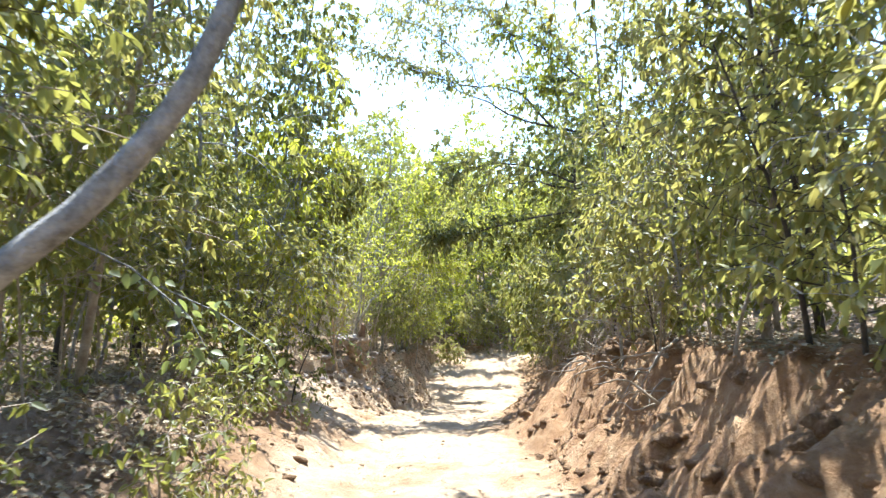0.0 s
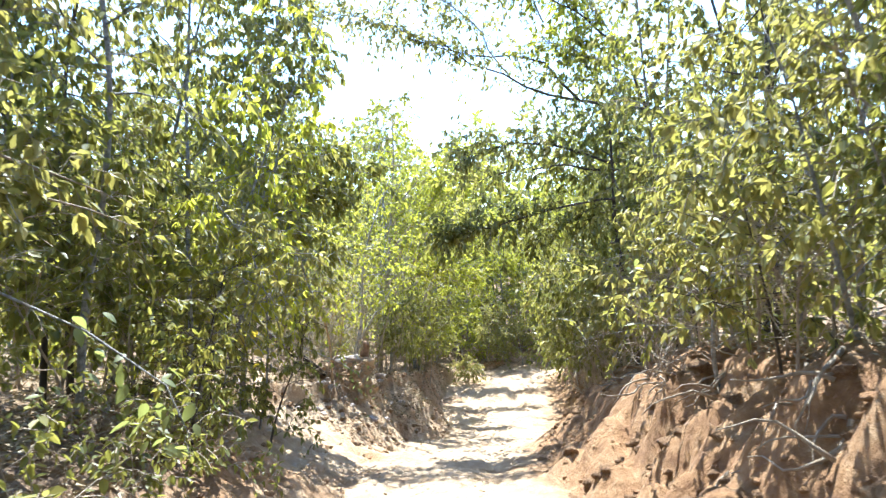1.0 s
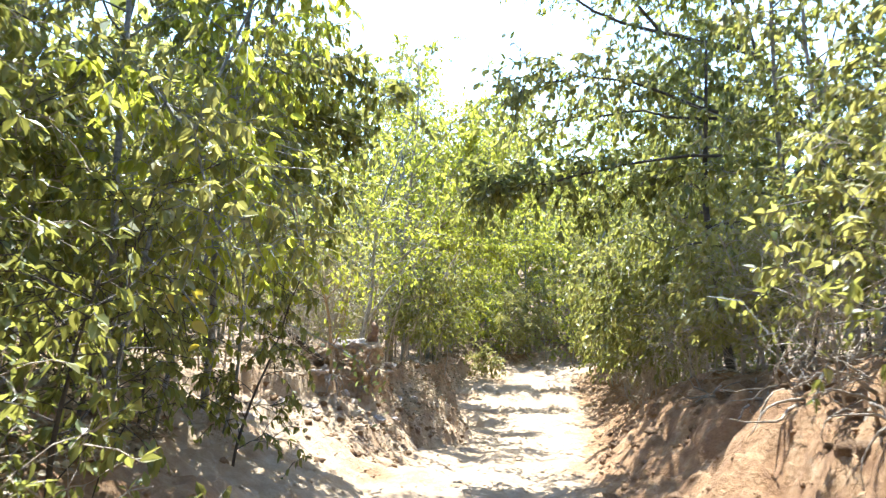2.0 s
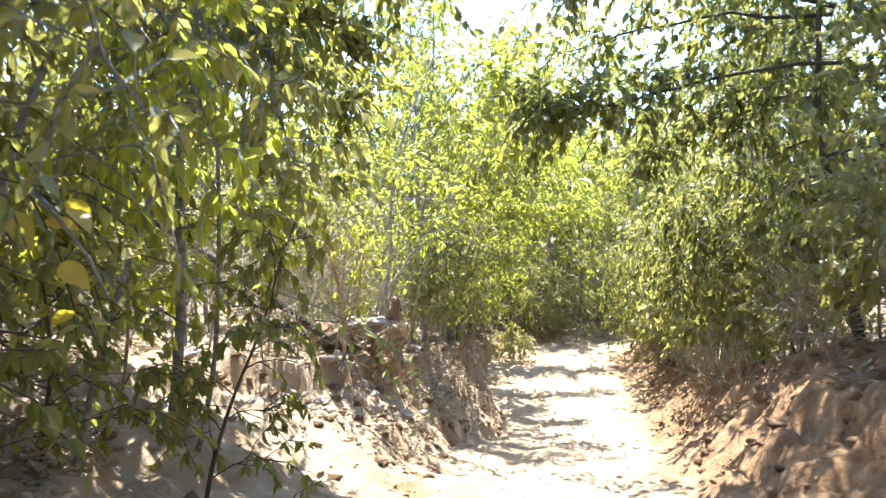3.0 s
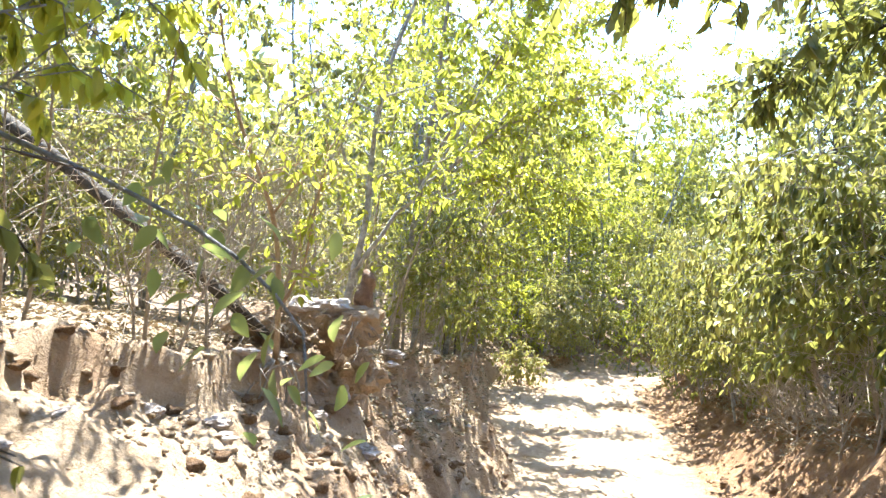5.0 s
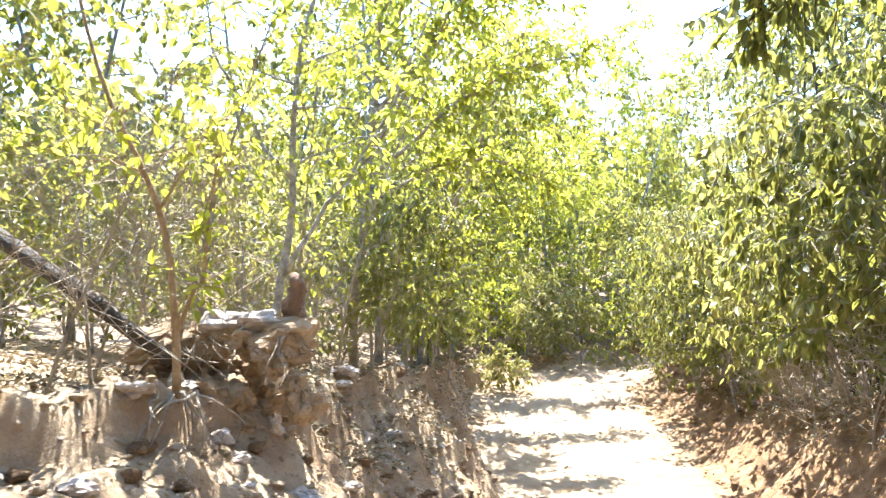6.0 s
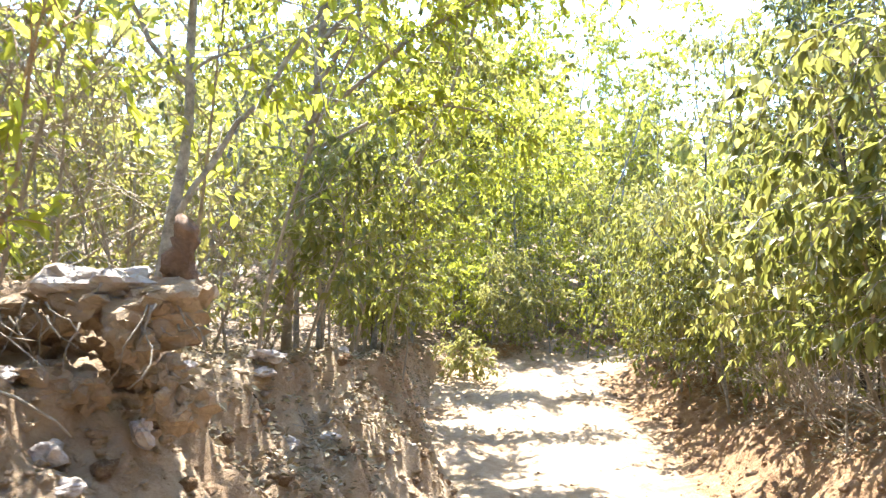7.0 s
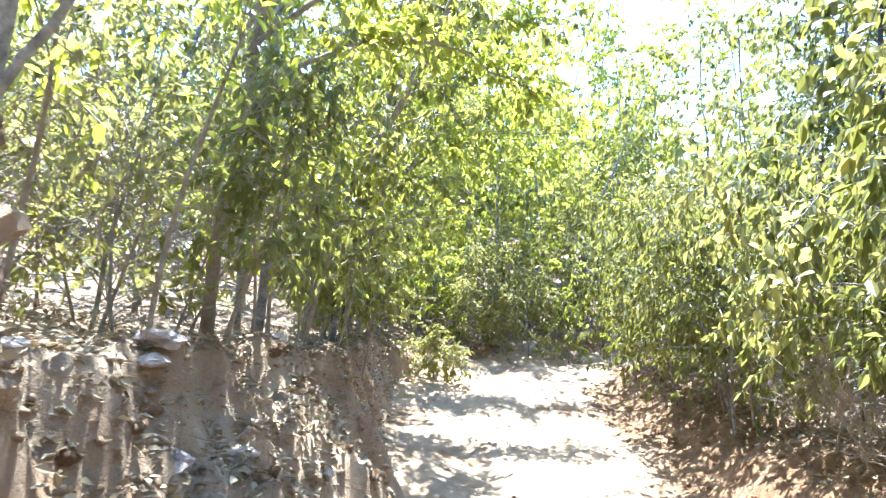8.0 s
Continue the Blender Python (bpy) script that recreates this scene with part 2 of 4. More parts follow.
def land(x, y):
    """Height of the bare ground."""
    x, y = np.asarray(x, float), np.asarray(y, float)
    zf, xl, xr, lx, lz, rx, rz = (track(y, k) for k in range(1, 8))
    jag = 0.20 * wave(x * 0, y, 1.7, 1) + 0.10 * wave(x * 0, y, 5.0, 2) + 0.06 * wave(x, y, 9.0, 15)
    jag2 = 0.16 * wave(x * 0, y, 1.5, 3) + 0.08 * wave(x * 0, y, 4.6, 4)
    u = (xl + jag - x) / np.maximum(xl - lx, 0.3)
    v = (x - xr - jag2) / np.maximum(rx - xr, 0.3)
    scarp = 0.12 * smooth((y - 9) / 6) * smooth((30 - y) / 4) + 0.18 * smooth((y - 16) / 3) * smooth((22.3 - y) / 0.9)
    left = zf + (lz - zf) * ((1 - scarp) * np.clip(u / (1 - 0.12 * scarp / 0.20), 0, 1) + scarp * smooth((u - 0.86) / 0.14))
    right = zf + (rz - zf) * (0.5 * np.clip(v, 0, 1) + 0.5 * smooth(np.clip(v, 0, 1)))
    z = np.where(x < (xl + xr) / 2, left, right)
    away_l, away_r = np.maximum(lx - x, 0), np.maximum(x - rx, 0)
    z = z + 0.10 * away_l * smooth(away_l / 3) + 0.16 * np.minimum(away_r, 25) * smooth(away_r / 3)
    z = np.where(away_l > 25, z - 0.10 * (away_l - 25), z)
    middle = (xl + xr) / 2
    rut = np.exp(-((x - middle - 0.75) / 0.28) ** 2) + np.exp(-((x - middle + 0.75) / 0.28) ** 2)
    on = (x > xl) & (x < xr)
    z = z - np.where(on, 0.07 * rut, 0)
    bank = np.clip(u, 0, 1) * np.clip(1.6 - u, 0, 1) + np.clip(v, 0, 1) * np.clip(1.6 - v, 0, 1)
    crag = 1 - np.abs(wave(x, y, 4.2, 11)) - 0.5 * np.abs(wave(x, y, 9.5, 12)) - 0.3 * np.abs(wave(x, y, 21.0, 13))
    down, along = 0.88 * x - 0.48 * y, 0.48 * x + 0.88 * y
    rill = 0.035 * wave(0.3 * down, along, 8.0, 17) + 0.022 * wave(0.4 * down, along, 17.0, 18)
    z = z + bank * (0.10 * wave(x, y, 2.6, 5) + 0.05 * wave(x, y, 8.0, 6) + 0.03 * wave(x, y, 19.0, 7) + 0.09 * crag + rill)
    face = np.clip(v * 3, 0, 1) * np.clip(3.2 - 3 * v, 0, 1) * smooth((21 - y) / 5)
    knobs = np.clip(u * 3, 0, 1) * np.clip(3.2 - 3 * u, 0, 1) * smooth((y - 21) / 3) * smooth((32 - y) / 2)
    z = z + knobs * (0.16 * (np.abs(wave(x, y, 4.4, 23)) - 0.45) + 0.10 * (np.abs(wave(x, y, 10.0, 24)) - 0.45))
    z = z + face * (0.30 * (np.abs(wave(x, y, 3.4, 19)) - 0.45) + 0.14 * (np.abs(wave(x, y, 8.5, 20)) - 0.45))
    z = z + 0.18 * np.exp(-((x + 1.8) / 0.5) ** 2 - ((y - 22.2) / 0.7) ** 2)
    knob = smooth((1.0 - np.hypot((x + 2.55) / 0.95, (y - 23.05) / 0.6) + 0.12 * wave(x, y, 7.0, 16)) / 0.5)
    z = z + knob * np.maximum(-0.62 + 0.06 * wave(x, y, 6.0, 14) - z, 0)
    return z + 0.045 * wave(x, y, 1.9, 8) + 0.02 * wave(x, y, 6.0, 9) + 0.008 * wave(x, y, 17.0, 10)


def middle_of(y):
    return np.interp(y, [0, 5, 9, 12, 16, 20, 24, 27, 30, 36, 38, 40, 42, 46], [0, 0, -0.6, -0.7, -0.3, 0.2, 1.5, 2.4, 2.6, 3.1, 4.6, 7.5, 11.5, 18.5])


def in_the_way(p, wide=1.35):
    """True where the passage between the banks and the gap of sky over it stay open."""
    x, y, z = p[..., 0], p[..., 1], p[..., 2]
    off = np.abs(x - middle_of(y))
    rel = z - track(y, 1)
    low = (rel < 3.2) & (off < wide) & (y < 48)
    high = (rel >= 3.2) & (off < 0.85) & (y < 25)
    return low | high


def zone_of(me, v):
    """Soil zones by place: pale sand and dust, dark humus."""
    x, y = v[:, 0], v[:, 1]
    flat = smooth((x - track(y, 2) + 0.9) / 0.9) * smooth((track(y, 3) + 0.5 - x) / 1.3)
    hum = np.maximum(smooth((np.where(y < 11, track(y, 2) - 0.5, track(y, 4) - 0.15) - x) / 1.2), smooth((x - track(y, 6) - 0.5) / 0.8)) * 0.85
    # Pale sand; past y 24 brightness is put into the brown bank's colour.
    sandy = smooth((y - 11) / 4) * smooth((31 - y) / 3) * smooth((track(y, 2) + 0.5 - x) / 0.6)
    flat = np.maximum(flat, 0.95 * sandy)
    hum = hum * (1 - 0.9 * sandy * smooth((x + 7.5) / 2))
    # Pale earth shelf on the right lip, and a painted sunlit spot at the bend.
    shelf_sunspot = np.exp(-((x - 5.0) / 0.9) ** 2 - ((y - 16.8) / 1.7) ** 2) + np.exp(-((x - 5.3) / 1.0) ** 2 - ((y - 40.2) / 1.0) ** 2)
    flat, hum = np.maximum(flat, np.minimum(shelf_sunspot, 1)), hum * (1 - np.minimum(shelf_sunspot, 1))
    flat = flat * (0.62 + 0.22 * wave(x, y, 2.2, 31) + 0.12 * wave(x, y, 7.0, 32))
    rust = smooth((x - track(y, 3) + 0.2) / 0.5) * smooth((27 - y) / 8)
    rust = np.maximum(rust, 0.4 * smooth((track(y, 2) + 0.1 - x) / 0.5) * smooth((y - 22) / 2))
    c = np.stack([flat, hum, rust, hum * 0 + 1], 1).astype(np.float32)
    me.color_attributes.new("zone", "FLOAT_COLOR", "POINT").data.foreach_set("color", c.ravel())


def build_ground():
    def spread(dense_lo, dense_hi, step, lo, hi):
        mid = np.arange(dense_lo, dense_hi + step, step)
        a, b, s = [], [], step
        x = dense_lo
        while x > lo:
            s *= 1.25
            x -= s
            a.append(x)
        s, x = step, mid[-1]
        while x < hi:
            s *= 1.25
            x += s
            b.append(x)
        return np.array(a[::-1] + list(mid) + b)
    xs, ys = spread(-5.0, 7.0, 0.065, -900, 900), spread(0.0, 40.0, 0.075, -900, 1500)
    X, Y = np.meshgrid(xs, ys)
    Z = land(X, Y)
    r = np.random.default_rng(3)
    near = (X > -5.0) & (X < 7.0)
    Z = Z + np.where(near, r.normal(size=Z.shape) * 0.010, 0)
    v = np.stack([X, Y, Z], -1).reshape(-1, 3)
    w = len(xs)
    i = (np.arange(len(ys) - 1)[:, None] * w + np.arange(w - 1)[None]).ravel()
    f = np.stack([i, i + 1, i + w + 1, i + w], 1)
    me = mesh_of("ground", v, f, [SOIL], True)
    zone_of(me, v)
    ob = new("ground", me)
    return tagged(ob, "rutted red earth track sunk between crumbling banks", "ground", kind="structure")


ground = build_ground()


# ---------------------------------------------------------------- trees
def bend(start, way, length, rng, n=6, droop=0.0, wiggle=0.08):
    """A wandering polyline."""
    p, d, out = np.array(start, float), unit(np.array(way, float)), []
    for i in range(n):
        out.append(p.copy())
        d = unit(d + rng.normal(size=3) * wiggle + np.array([0, 0, -droop / n]))
        p = p + d * length / (n - 1)
    return np.array(out)


def flowing(points, n):
    """A smooth curve through the points."""
    p = np.concatenate([[2 * points[0] - points[1]], points, [2 * points[-1] - points[-2]]])
    out = []
    for t in np.linspace(0, len(points) - 1, n):
        i = min(int(t), len(points) - 2)
        u = t - i
        a, b, c, d = p[i], p[i + 1], p[i + 2], p[i + 3]
        out.append(0.5 * (2 * b + (c - a) * u + (2 * a - 5 * b + 4 * c - d) * u * u + (3 * b - a - 3 * c + d) * u ** 3))
    return np.array(out)


def tree(seed, base, height, radius, lean=(0, 0), spread=1.8, start=0.25, limbs=26, twigs=9, per_twig=11, leaf=0.11,
         leaf_mat=None, bark=None, droop=0.5, label="", category="tree", name="tree", trunk_points=None, group="", twig_len=0.55, rise=0.55, wide=1.35, simple=False, taper=0.28):
    rng = np.random.default_rng(seed)
    x, y = base
    z = float(land(x, y)) - 0.08
    ob = new(name)
    if trunk_points is None:
        trunk_points = bend((0, 0, 0), (lean[0], lean[1], 1.0), height, rng, 8, 0.0, 0.07)
    else:
        trunk_points = np.array(trunk_points, float) - np.array([x, y, z])
        trunk_points[0] = 0
    ob.location = (x, y, z)
    here = np.array([x, y, z])
    trunk_points = flowing(trunk_points, 18)
    n = len(trunk_points)
    tv, tf = tube(trunk_points, np.linspace(radius, radius * taper, n), 9, rng, 0.06)
    part_mesh("trunk", mesh_of("trunk", tv, tf, [bark], True), ob)
    seg = np.linspace(0, 1, n)
    tw_a, tw_b, lf_p, lf_d = [], [], [], []
    made = 0
    for i in range(limbs):
        u = start + (1 - start) * (i + rng.uniform()) / limbs
        p0 = np.array([np.interp(u, seg, trunk_points[:, k]) for k in range(3)])
        a = i * 2.4 + rng.uniform(-0.5, 0.5)
        reach = spread * (1.05 - 0.55 * u) * rng.uniform(0.55, 1.15)
        el = rise * rng.uniform(0.3, 1.6)
        line = bend(p0, (math.cos(a), math.sin(a), el), reach, rng, 6, droop, 0.14)
        bad = in_the_way(line + here, wide - 0.15)
        if bad.any():
            line = line[:max(2, int(np.argmax(bad)))]
            if bad[:2].any():
                continue
        k = len(line)
        if made < 7 or rng.uniform() < 0.35:
            v, f = tube(line, np.linspace(radius * 0.33, radius * 0.06, k), 5)
            part_mesh("limb", mesh_of("limb", v, f, [bark], True), ob)
            made += 1
        else:
            tw_a += list(line[:-1])
            tw_b += list(line[1:])
        ls = np.linspace(0, 1, k)
        for j in range(twigs):
            w = rng.uniform(0.2, 1.0)
            q = np.array([np.interp(w, ls, line[:, c]) for c in range(3)])
            dd = unit(unit(line[-1] - line[0]) * 0.6 + rng.normal(size=3) * 0.65 + np.array([0, 0, 0.15]))
            tl = twig_len * rng.uniform(0.5, 1.2)
            m = q + dd * tl * 0.5
            e = m + unit(dd + np.array([0, 0, -droop])) * tl * 0.5
            if in_the_way(np.array([m, e]) + here, wide).any():
                continue
            tw_a += [q] if simple else [q, m]
            tw_b += [e] if simple else [m, e]
            if not per_twig:
                continue
            s = rng.uniform(0.02, 1.0, per_twig)[:, None] ** 0.6
            pos = np.where(s < 0.5, q + (m - q) * s * 2, m + (e - m) * (s * 2 - 1))
            lf_p.append(pos)
            lf_d.append(dd * 0.4 + rng.normal(size=(per_twig, 3)) * 0.55 + np.array([0, 0, -droop * 1.5]))
    if tw_a and not per_twig:
        a, b = np.array(tw_a), np.array(tw_b)
        v, f = sticks(a, b, np.full(len(a), 0.0055), np.full(len(a), 0.0025))
        tagged(part_mesh("brushwood", mesh_of("brushwood", v, f, [bark]), ob), kind="stuff")
    if lf_p:
        a, b = np.array(tw_a), np.array(tw_b)
        p, d = np.concatenate(lf_p), np.concatenate(lf_d)
        stick = sticks(a, b, np.full(len(a), 0.006), np.full(len(a), 0.003))
        leafs = leaves(p, d, leaf * rng.uniform(0.55, 1.25, len(p)), rng, simple=simple)
        v, f, slot = join(leafs, stick)
        part_mesh("crown", mesh_of("crown", v, f, [leaf_mat, bark], False, slot), ob)
    tagged(ob, label, category, group)
    return ob


# Leaning grey tree over the near left bank.
leaner = tree(11, (-2.7, 2.7), 4.5, 0.07, trunk_points=[(-2.7, 2.7, 0.3), (-2.1, 2.72, 0.97), (-1.68, 2.75, 1.49), (-1.24, 2.8, 1.87), (-0.90, 2.85, 2.31), (-0.70, 2.9, 2.85), (-0.58, 3.0, 3.7), (-0.8, 3.1, 4.8)],
     limbs=12, start=0.76, spread=1.6, leaf=0.12, leaf_mat=LEAF_DARK, bark=BARK_LIGHT, taper=0.6, label="grey-barked tree leaning out over the track from the bank", wide=0.8)
# Thin dark tree on the right bank.
tree(12, (4.6, 8.0), 6.5, 0.055, trunk_points=[(4.6, 8.0, 0.9), (4.45, 8.0, 2.0), (4.25, 8.0, 2.8), (4.0, 8.05, 3.8), (3.85, 8.1, 4.6), (3.6, 8.1, 6.5)],
     limbs=30, start=0.3, spread=2.0, leaf=0.12, leaf_mat=LEAF_MID, bark=BARK_DARK, label="slim dark-stemmed tree standing on the cut bank")

PLAN = random.Random(5)
GREENS = {"dark": (LEAF_DARK, "dark green"), "mid": (LEAF_MID, "mid green"), "lime": (LEAF_LIME, "sun-painted lime green"), "pale": (LEAF_PALE_MID, "pale olive green")}


def lip(side, y):
    return float(track(y, 4) if side < 0 else track(y, 6))


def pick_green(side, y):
    # Mostly dark leaves right beyond y 19: the wood's shade put into colour.
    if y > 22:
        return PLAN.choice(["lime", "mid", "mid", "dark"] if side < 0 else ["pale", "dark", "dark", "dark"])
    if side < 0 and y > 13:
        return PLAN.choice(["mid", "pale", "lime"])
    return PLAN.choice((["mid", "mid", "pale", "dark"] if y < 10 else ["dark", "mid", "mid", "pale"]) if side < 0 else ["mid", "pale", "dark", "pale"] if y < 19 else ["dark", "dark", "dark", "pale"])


BARKS = [(BARK_GREY, "grey"), (BARK_DARK, "dark"), (BARK_PALE, "pale"), (BARK_PALE, "pale")]


def plant_banks():
    """Bushes on the lips, tall slim trees behind them, broader ones at the back."""
    seed = 100
    for side in (-1, 1):
        y = -1.0
        while y < 38.5:
            seed += 1
            green, word = GREENS[pick_green(side, y)]
            bark, bark_word = PLAN.choice(BARKS)
            open_floor = side < 0 and y < 25
            inset = PLAN.uniform(0.3, 1.3) if open_floor else PLAN.uniform(-0.05, 1.0) if side < 0 else PLAN.uniform(-0.55, 0.6)
            tree(seed, (lip(side, y) + side * inset, y), PLAN.uniform(2.2, 3.8) if open_floor else PLAN.uniform(1.7, 3.2), PLAN.uniform(0.015, 0.03), (-side * PLAN.uniform(0.0, 0.3), PLAN.uniform(-0.15, 0.15)),
                 spread=PLAN.uniform(1.1, 1.6), start=0.48 if open_floor and y < 9 else 0.3 if open_floor else 0.34 if y > 19 else 0.16, limbs=20 if side < 0 else 18, twigs=9 if side < 0 else 6, per_twig=(7 if side < 0 and (22 < y < 31 or y < 8.5) else 11 if side > 0 else 10 if y < 26 else 11), leaf=PLAN.uniform(0.105, 0.15), leaf_mat=green, bark=bark, droop=0.6, simple=y > 24 or y < 3,
                 label=f"{word} leafy bush with {bark_word} stems on the bank", category="bush", name="bush", group="bushes along the banks")
            y += PLAN.uniform(0.95, 1.35) if not 16.5 < y < 24 or side > 0 else 2.2
            if side < 0 and 19.0 < y < 25:
                y = 25.2
            if side < 0 and (y < 8.5 or 25 < y < 30):
                y += 0.6
        y = -2.0
        while y < 38.5:
            seed += 1
            green, word = GREENS[pick_green(side, y)]
            bark, bark_word = PLAN.choice(BARKS)
            tall = PLAN.uniform(7.0, 9.0) if y < 24 else PLAN.uniform(8.5, 10.5)
            tree(seed, (lip(side, y) + side * PLAN.uniform(0.5, 2.0), y + PLAN.uniform(-0.4, 0.4)), tall, PLAN.uniform(0.035, 0.065), (-side * PLAN.uniform(-0.02, 0.17), PLAN.uniform(-0.1, 0.1)),
                 spread=PLAN.uniform(2.0, 2.7), start=0.2, limbs=32 if side < 0 else 30, twigs=9 if side < 0 else 6, per_twig=(7 if side < 0 and (23 < y < 33 or y < 8) else 13 if side > 0 else 10 if y < 26 else 11), leaf=PLAN.uniform(0.12, 0.165), leaf_mat=green, bark=bark, droop=0.6, simple=y > 22 or y < 2,
                 label=f"slender {word} tree with {bark_word} bark above the bank", group="trees along the track")
            y += PLAN.uniform(1.7, 2.4)
            if side < 0 and 18.5 < y < 28.5:
                y = 28.5
        y = -3.0
        while y < 39:
            seed += 1
            green, word = GREENS[pick_green(side, y)]
            tree(seed, (lip(side, y) + side * (PLAN.uniform(2.8, 5.2) + (4.0 if side < 0 and 17 < y < 25.5 else 0)), y + PLAN.uniform(-0.5, 0.5)), PLAN.uniform(7.0, 9.5) + (2.0 if y > 25.5 else 0.0), PLAN.uniform(0.05, 0.08), (0, 0),
                 spread=PLAN.uniform(2.4, 3.0), start=0.06, limbs=30, twigs=8, per_twig=12, leaf=0.19, leaf_mat=green, bark=BARK_GREY, droop=0.6, simple=True,
                 label=f"broad {word} tree in the wood behind the bank", group="trees behind the banks")
            y += PLAN.uniform(2.6, 3.4)
            if side < 0 and 25.5 < y < 31.5:
                y = 31.5
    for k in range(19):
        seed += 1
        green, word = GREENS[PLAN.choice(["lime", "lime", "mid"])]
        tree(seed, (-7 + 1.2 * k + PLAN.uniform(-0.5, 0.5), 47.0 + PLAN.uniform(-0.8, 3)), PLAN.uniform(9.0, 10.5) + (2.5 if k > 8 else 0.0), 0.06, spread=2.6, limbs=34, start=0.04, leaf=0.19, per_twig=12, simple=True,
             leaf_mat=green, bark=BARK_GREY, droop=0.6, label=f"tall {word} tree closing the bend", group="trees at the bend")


plant_banks()


def close_bend():
    """Low dense bushes where the track turns off."""
    for k in range(34):
        x = -1.6 + 0.36 * k + PLAN.uniform(-0.2, 0.2)
        y = 39.6 + PLAN.uniform(-0.2, 0.6) + (0, 1.7, 3.4)[k % 3]
        green, word = GREENS[PLAN.choice(["mid", "pale", "lime"])]
        tree(500 + k, (x, y), PLAN.uniform(2.0, 3.2) + (0, 0.8, 2.2)[k % 3], 0.02, (0, -0.1), spread=1.5, start=0.02, limbs=22, twigs=7, per_twig=13, leaf=0.125, leaf_mat=green, bark=BARK_GREY, droop=0.5, simple=True,
             label=f"dense {word} bush where the track bends away", category="bush", name="bush", group="bushes at the bend", wide=0.4)


close_bend()
for k, (x, y) in enumerate(((4.2, 42.8), (5.6, 43.6), (7.0, 43.0), (8.4, 43.8))):
    tree(535 + k, (x, y), 10.0, 0.06, (0.02, 0.0), spread=2.4, start=0.2, limbs=30, twigs=8, per_twig=11, leaf=0.18, leaf_mat=LEAF_LIME if k % 2 else LEAF_MID, bark=BARK_GREY, droop=0.6, simple=True,
         label="tall yellow-green tree standing beyond the bend", group="trees at the bend")


def bough(ob, line, r0, mat, bark, sprays=26, per=10, leaf=0.14, droop=1.0, length=0.5, seed=1, label=""):
    """A limb along world points, with hanging twigs and leaves, under the tree ob."""
    rng = np.random.default_rng(seed)
    here = np.array(ob.location)
    pts = np.array(line, float) - here
    k = np.linspace(0, 1, len(pts))
    fine = np.stack([np.interp(np.linspace(0, 1, 12), k, pts[:, c]) for c in range(3)], 1) + rng.normal(size=(12, 3)) * 0.025
    v, f = tube(fine, np.linspace(r0, r0 * 0.2, 12), 6)
    limb = part_mesh("limb", mesh_of("limb", v, f, [bark], True), ob, label)
    a, b, p, d = [], [], [], []
    kk = np.linspace(0, 1, 12)
    for i in range(sprays):
        w = rng.uniform(0.25, 1.0)
        q = np.array([np.interp(w, kk, fine[:, c]) for c in range(3)])
        dd = unit(rng.normal(size=3) * 0.9 + unit(fine[-1] - fine[0]) * 0.5 + np.array([0, 0, 0.15]))
        tl = length * rng.uniform(0.5, 1.3)
        m = q + dd * tl * 0.5
        e = m + unit(dd + np.array([0, 0, -0.55 * droop])) * tl * 0.5
        a += [q, m]
        b += [m, e]
        if per:
            s = rng.uniform(0.15, 1.0, per)[:, None]
            p.append(np.where(s < 0.5, q + (m - q) * s * 2, m + (e - m) * (s * 2 - 1)))
            d.append(dd * 0.5 + rng.normal(size=(per, 3)) * 0.6 + np.array([0, 0, -0.75 * droop]))
    a, b = np.array(a), np.array(b)
    stick = sticks(a, b, np.full(len(a), 0.008), np.full(len(a), 0.003))
    if per:
        p, d = np.concatenate(p), np.concatenate(d)
        v, f, slot = join(leaves(p, d, leaf * rng.uniform(0.65, 1.25, len(p)), rng), stick)
        part_mesh("foliage", mesh_of("foliage", v, f, [mat, bark], False, slot), ob)
    else:
        tagged(part_mesh("brushwood", mesh_of("brushwood", *stick, [bark]), ob), kind="stuff")


bough(leaner, [(-0.62, 3.0, 3.7), (-1.2, 3.3, 4.3), (-1.9, 3.6, 4.7), (-2.6, 3.9, 4.9)], 0.03, LEAF_DARK, BARK_GREY, 40, 10, 0.12, 1.0, 0.7, 58)
bough(leaner, [(-0.75, 3.05, 4.4), (-0.95, 4.0, 5.2), (-1.3, 5.0, 5.6)], 0.025, LEAF_DARK, BARK_GREY, 40, 10, 0.12, 1.0, 0.7, 59)
# Unseen tree on the right bank, added so its high boughs shade the near stretch.
shade_tree = tree(50, (5.1, 6.4), 8.5, 0.08, (-0.05, 0.0), spread=2.4, start=0.35, limbs=26, leaf=0.13, leaf_mat=LEAF_PALE_MID, bark=BARK_DARK, droop=0.7,
            label="tall out-of-view tree on the cut bank, added to shade the track")
bough(shade_tree, [(4.9, 6.4, 5.2), (2.4, 6.8, 6.0), (1.0, 7.2, 6.4), (-0.6, 7.5, 6.5)], 0.045, LEAF_PALE_MID, BARK_DARK, 170, 13, 0.14, 0.8, 1.3, 55)
bough(shade_tree, [(4.9, 6.4, 5.6), (2.4, 5.6, 6.4), (1.0, 5.0, 6.8), (-0.4, 4.6, 6.8)], 0.045, LEAF_PALE_MID, BARK_DARK, 170, 13, 0.14, 0.8, 1.3, 56)
bough(shade_tree, [(4.9, 6.4, 4.6), (2.6, 8.4, 5.8), (1.6, 9.8, 6.4), (0.4, 10.6, 6.6)], 0.045, LEAF_PALE_MID, BARK_DARK, 170, 13, 0.14, 0.8, 1.3, 57)
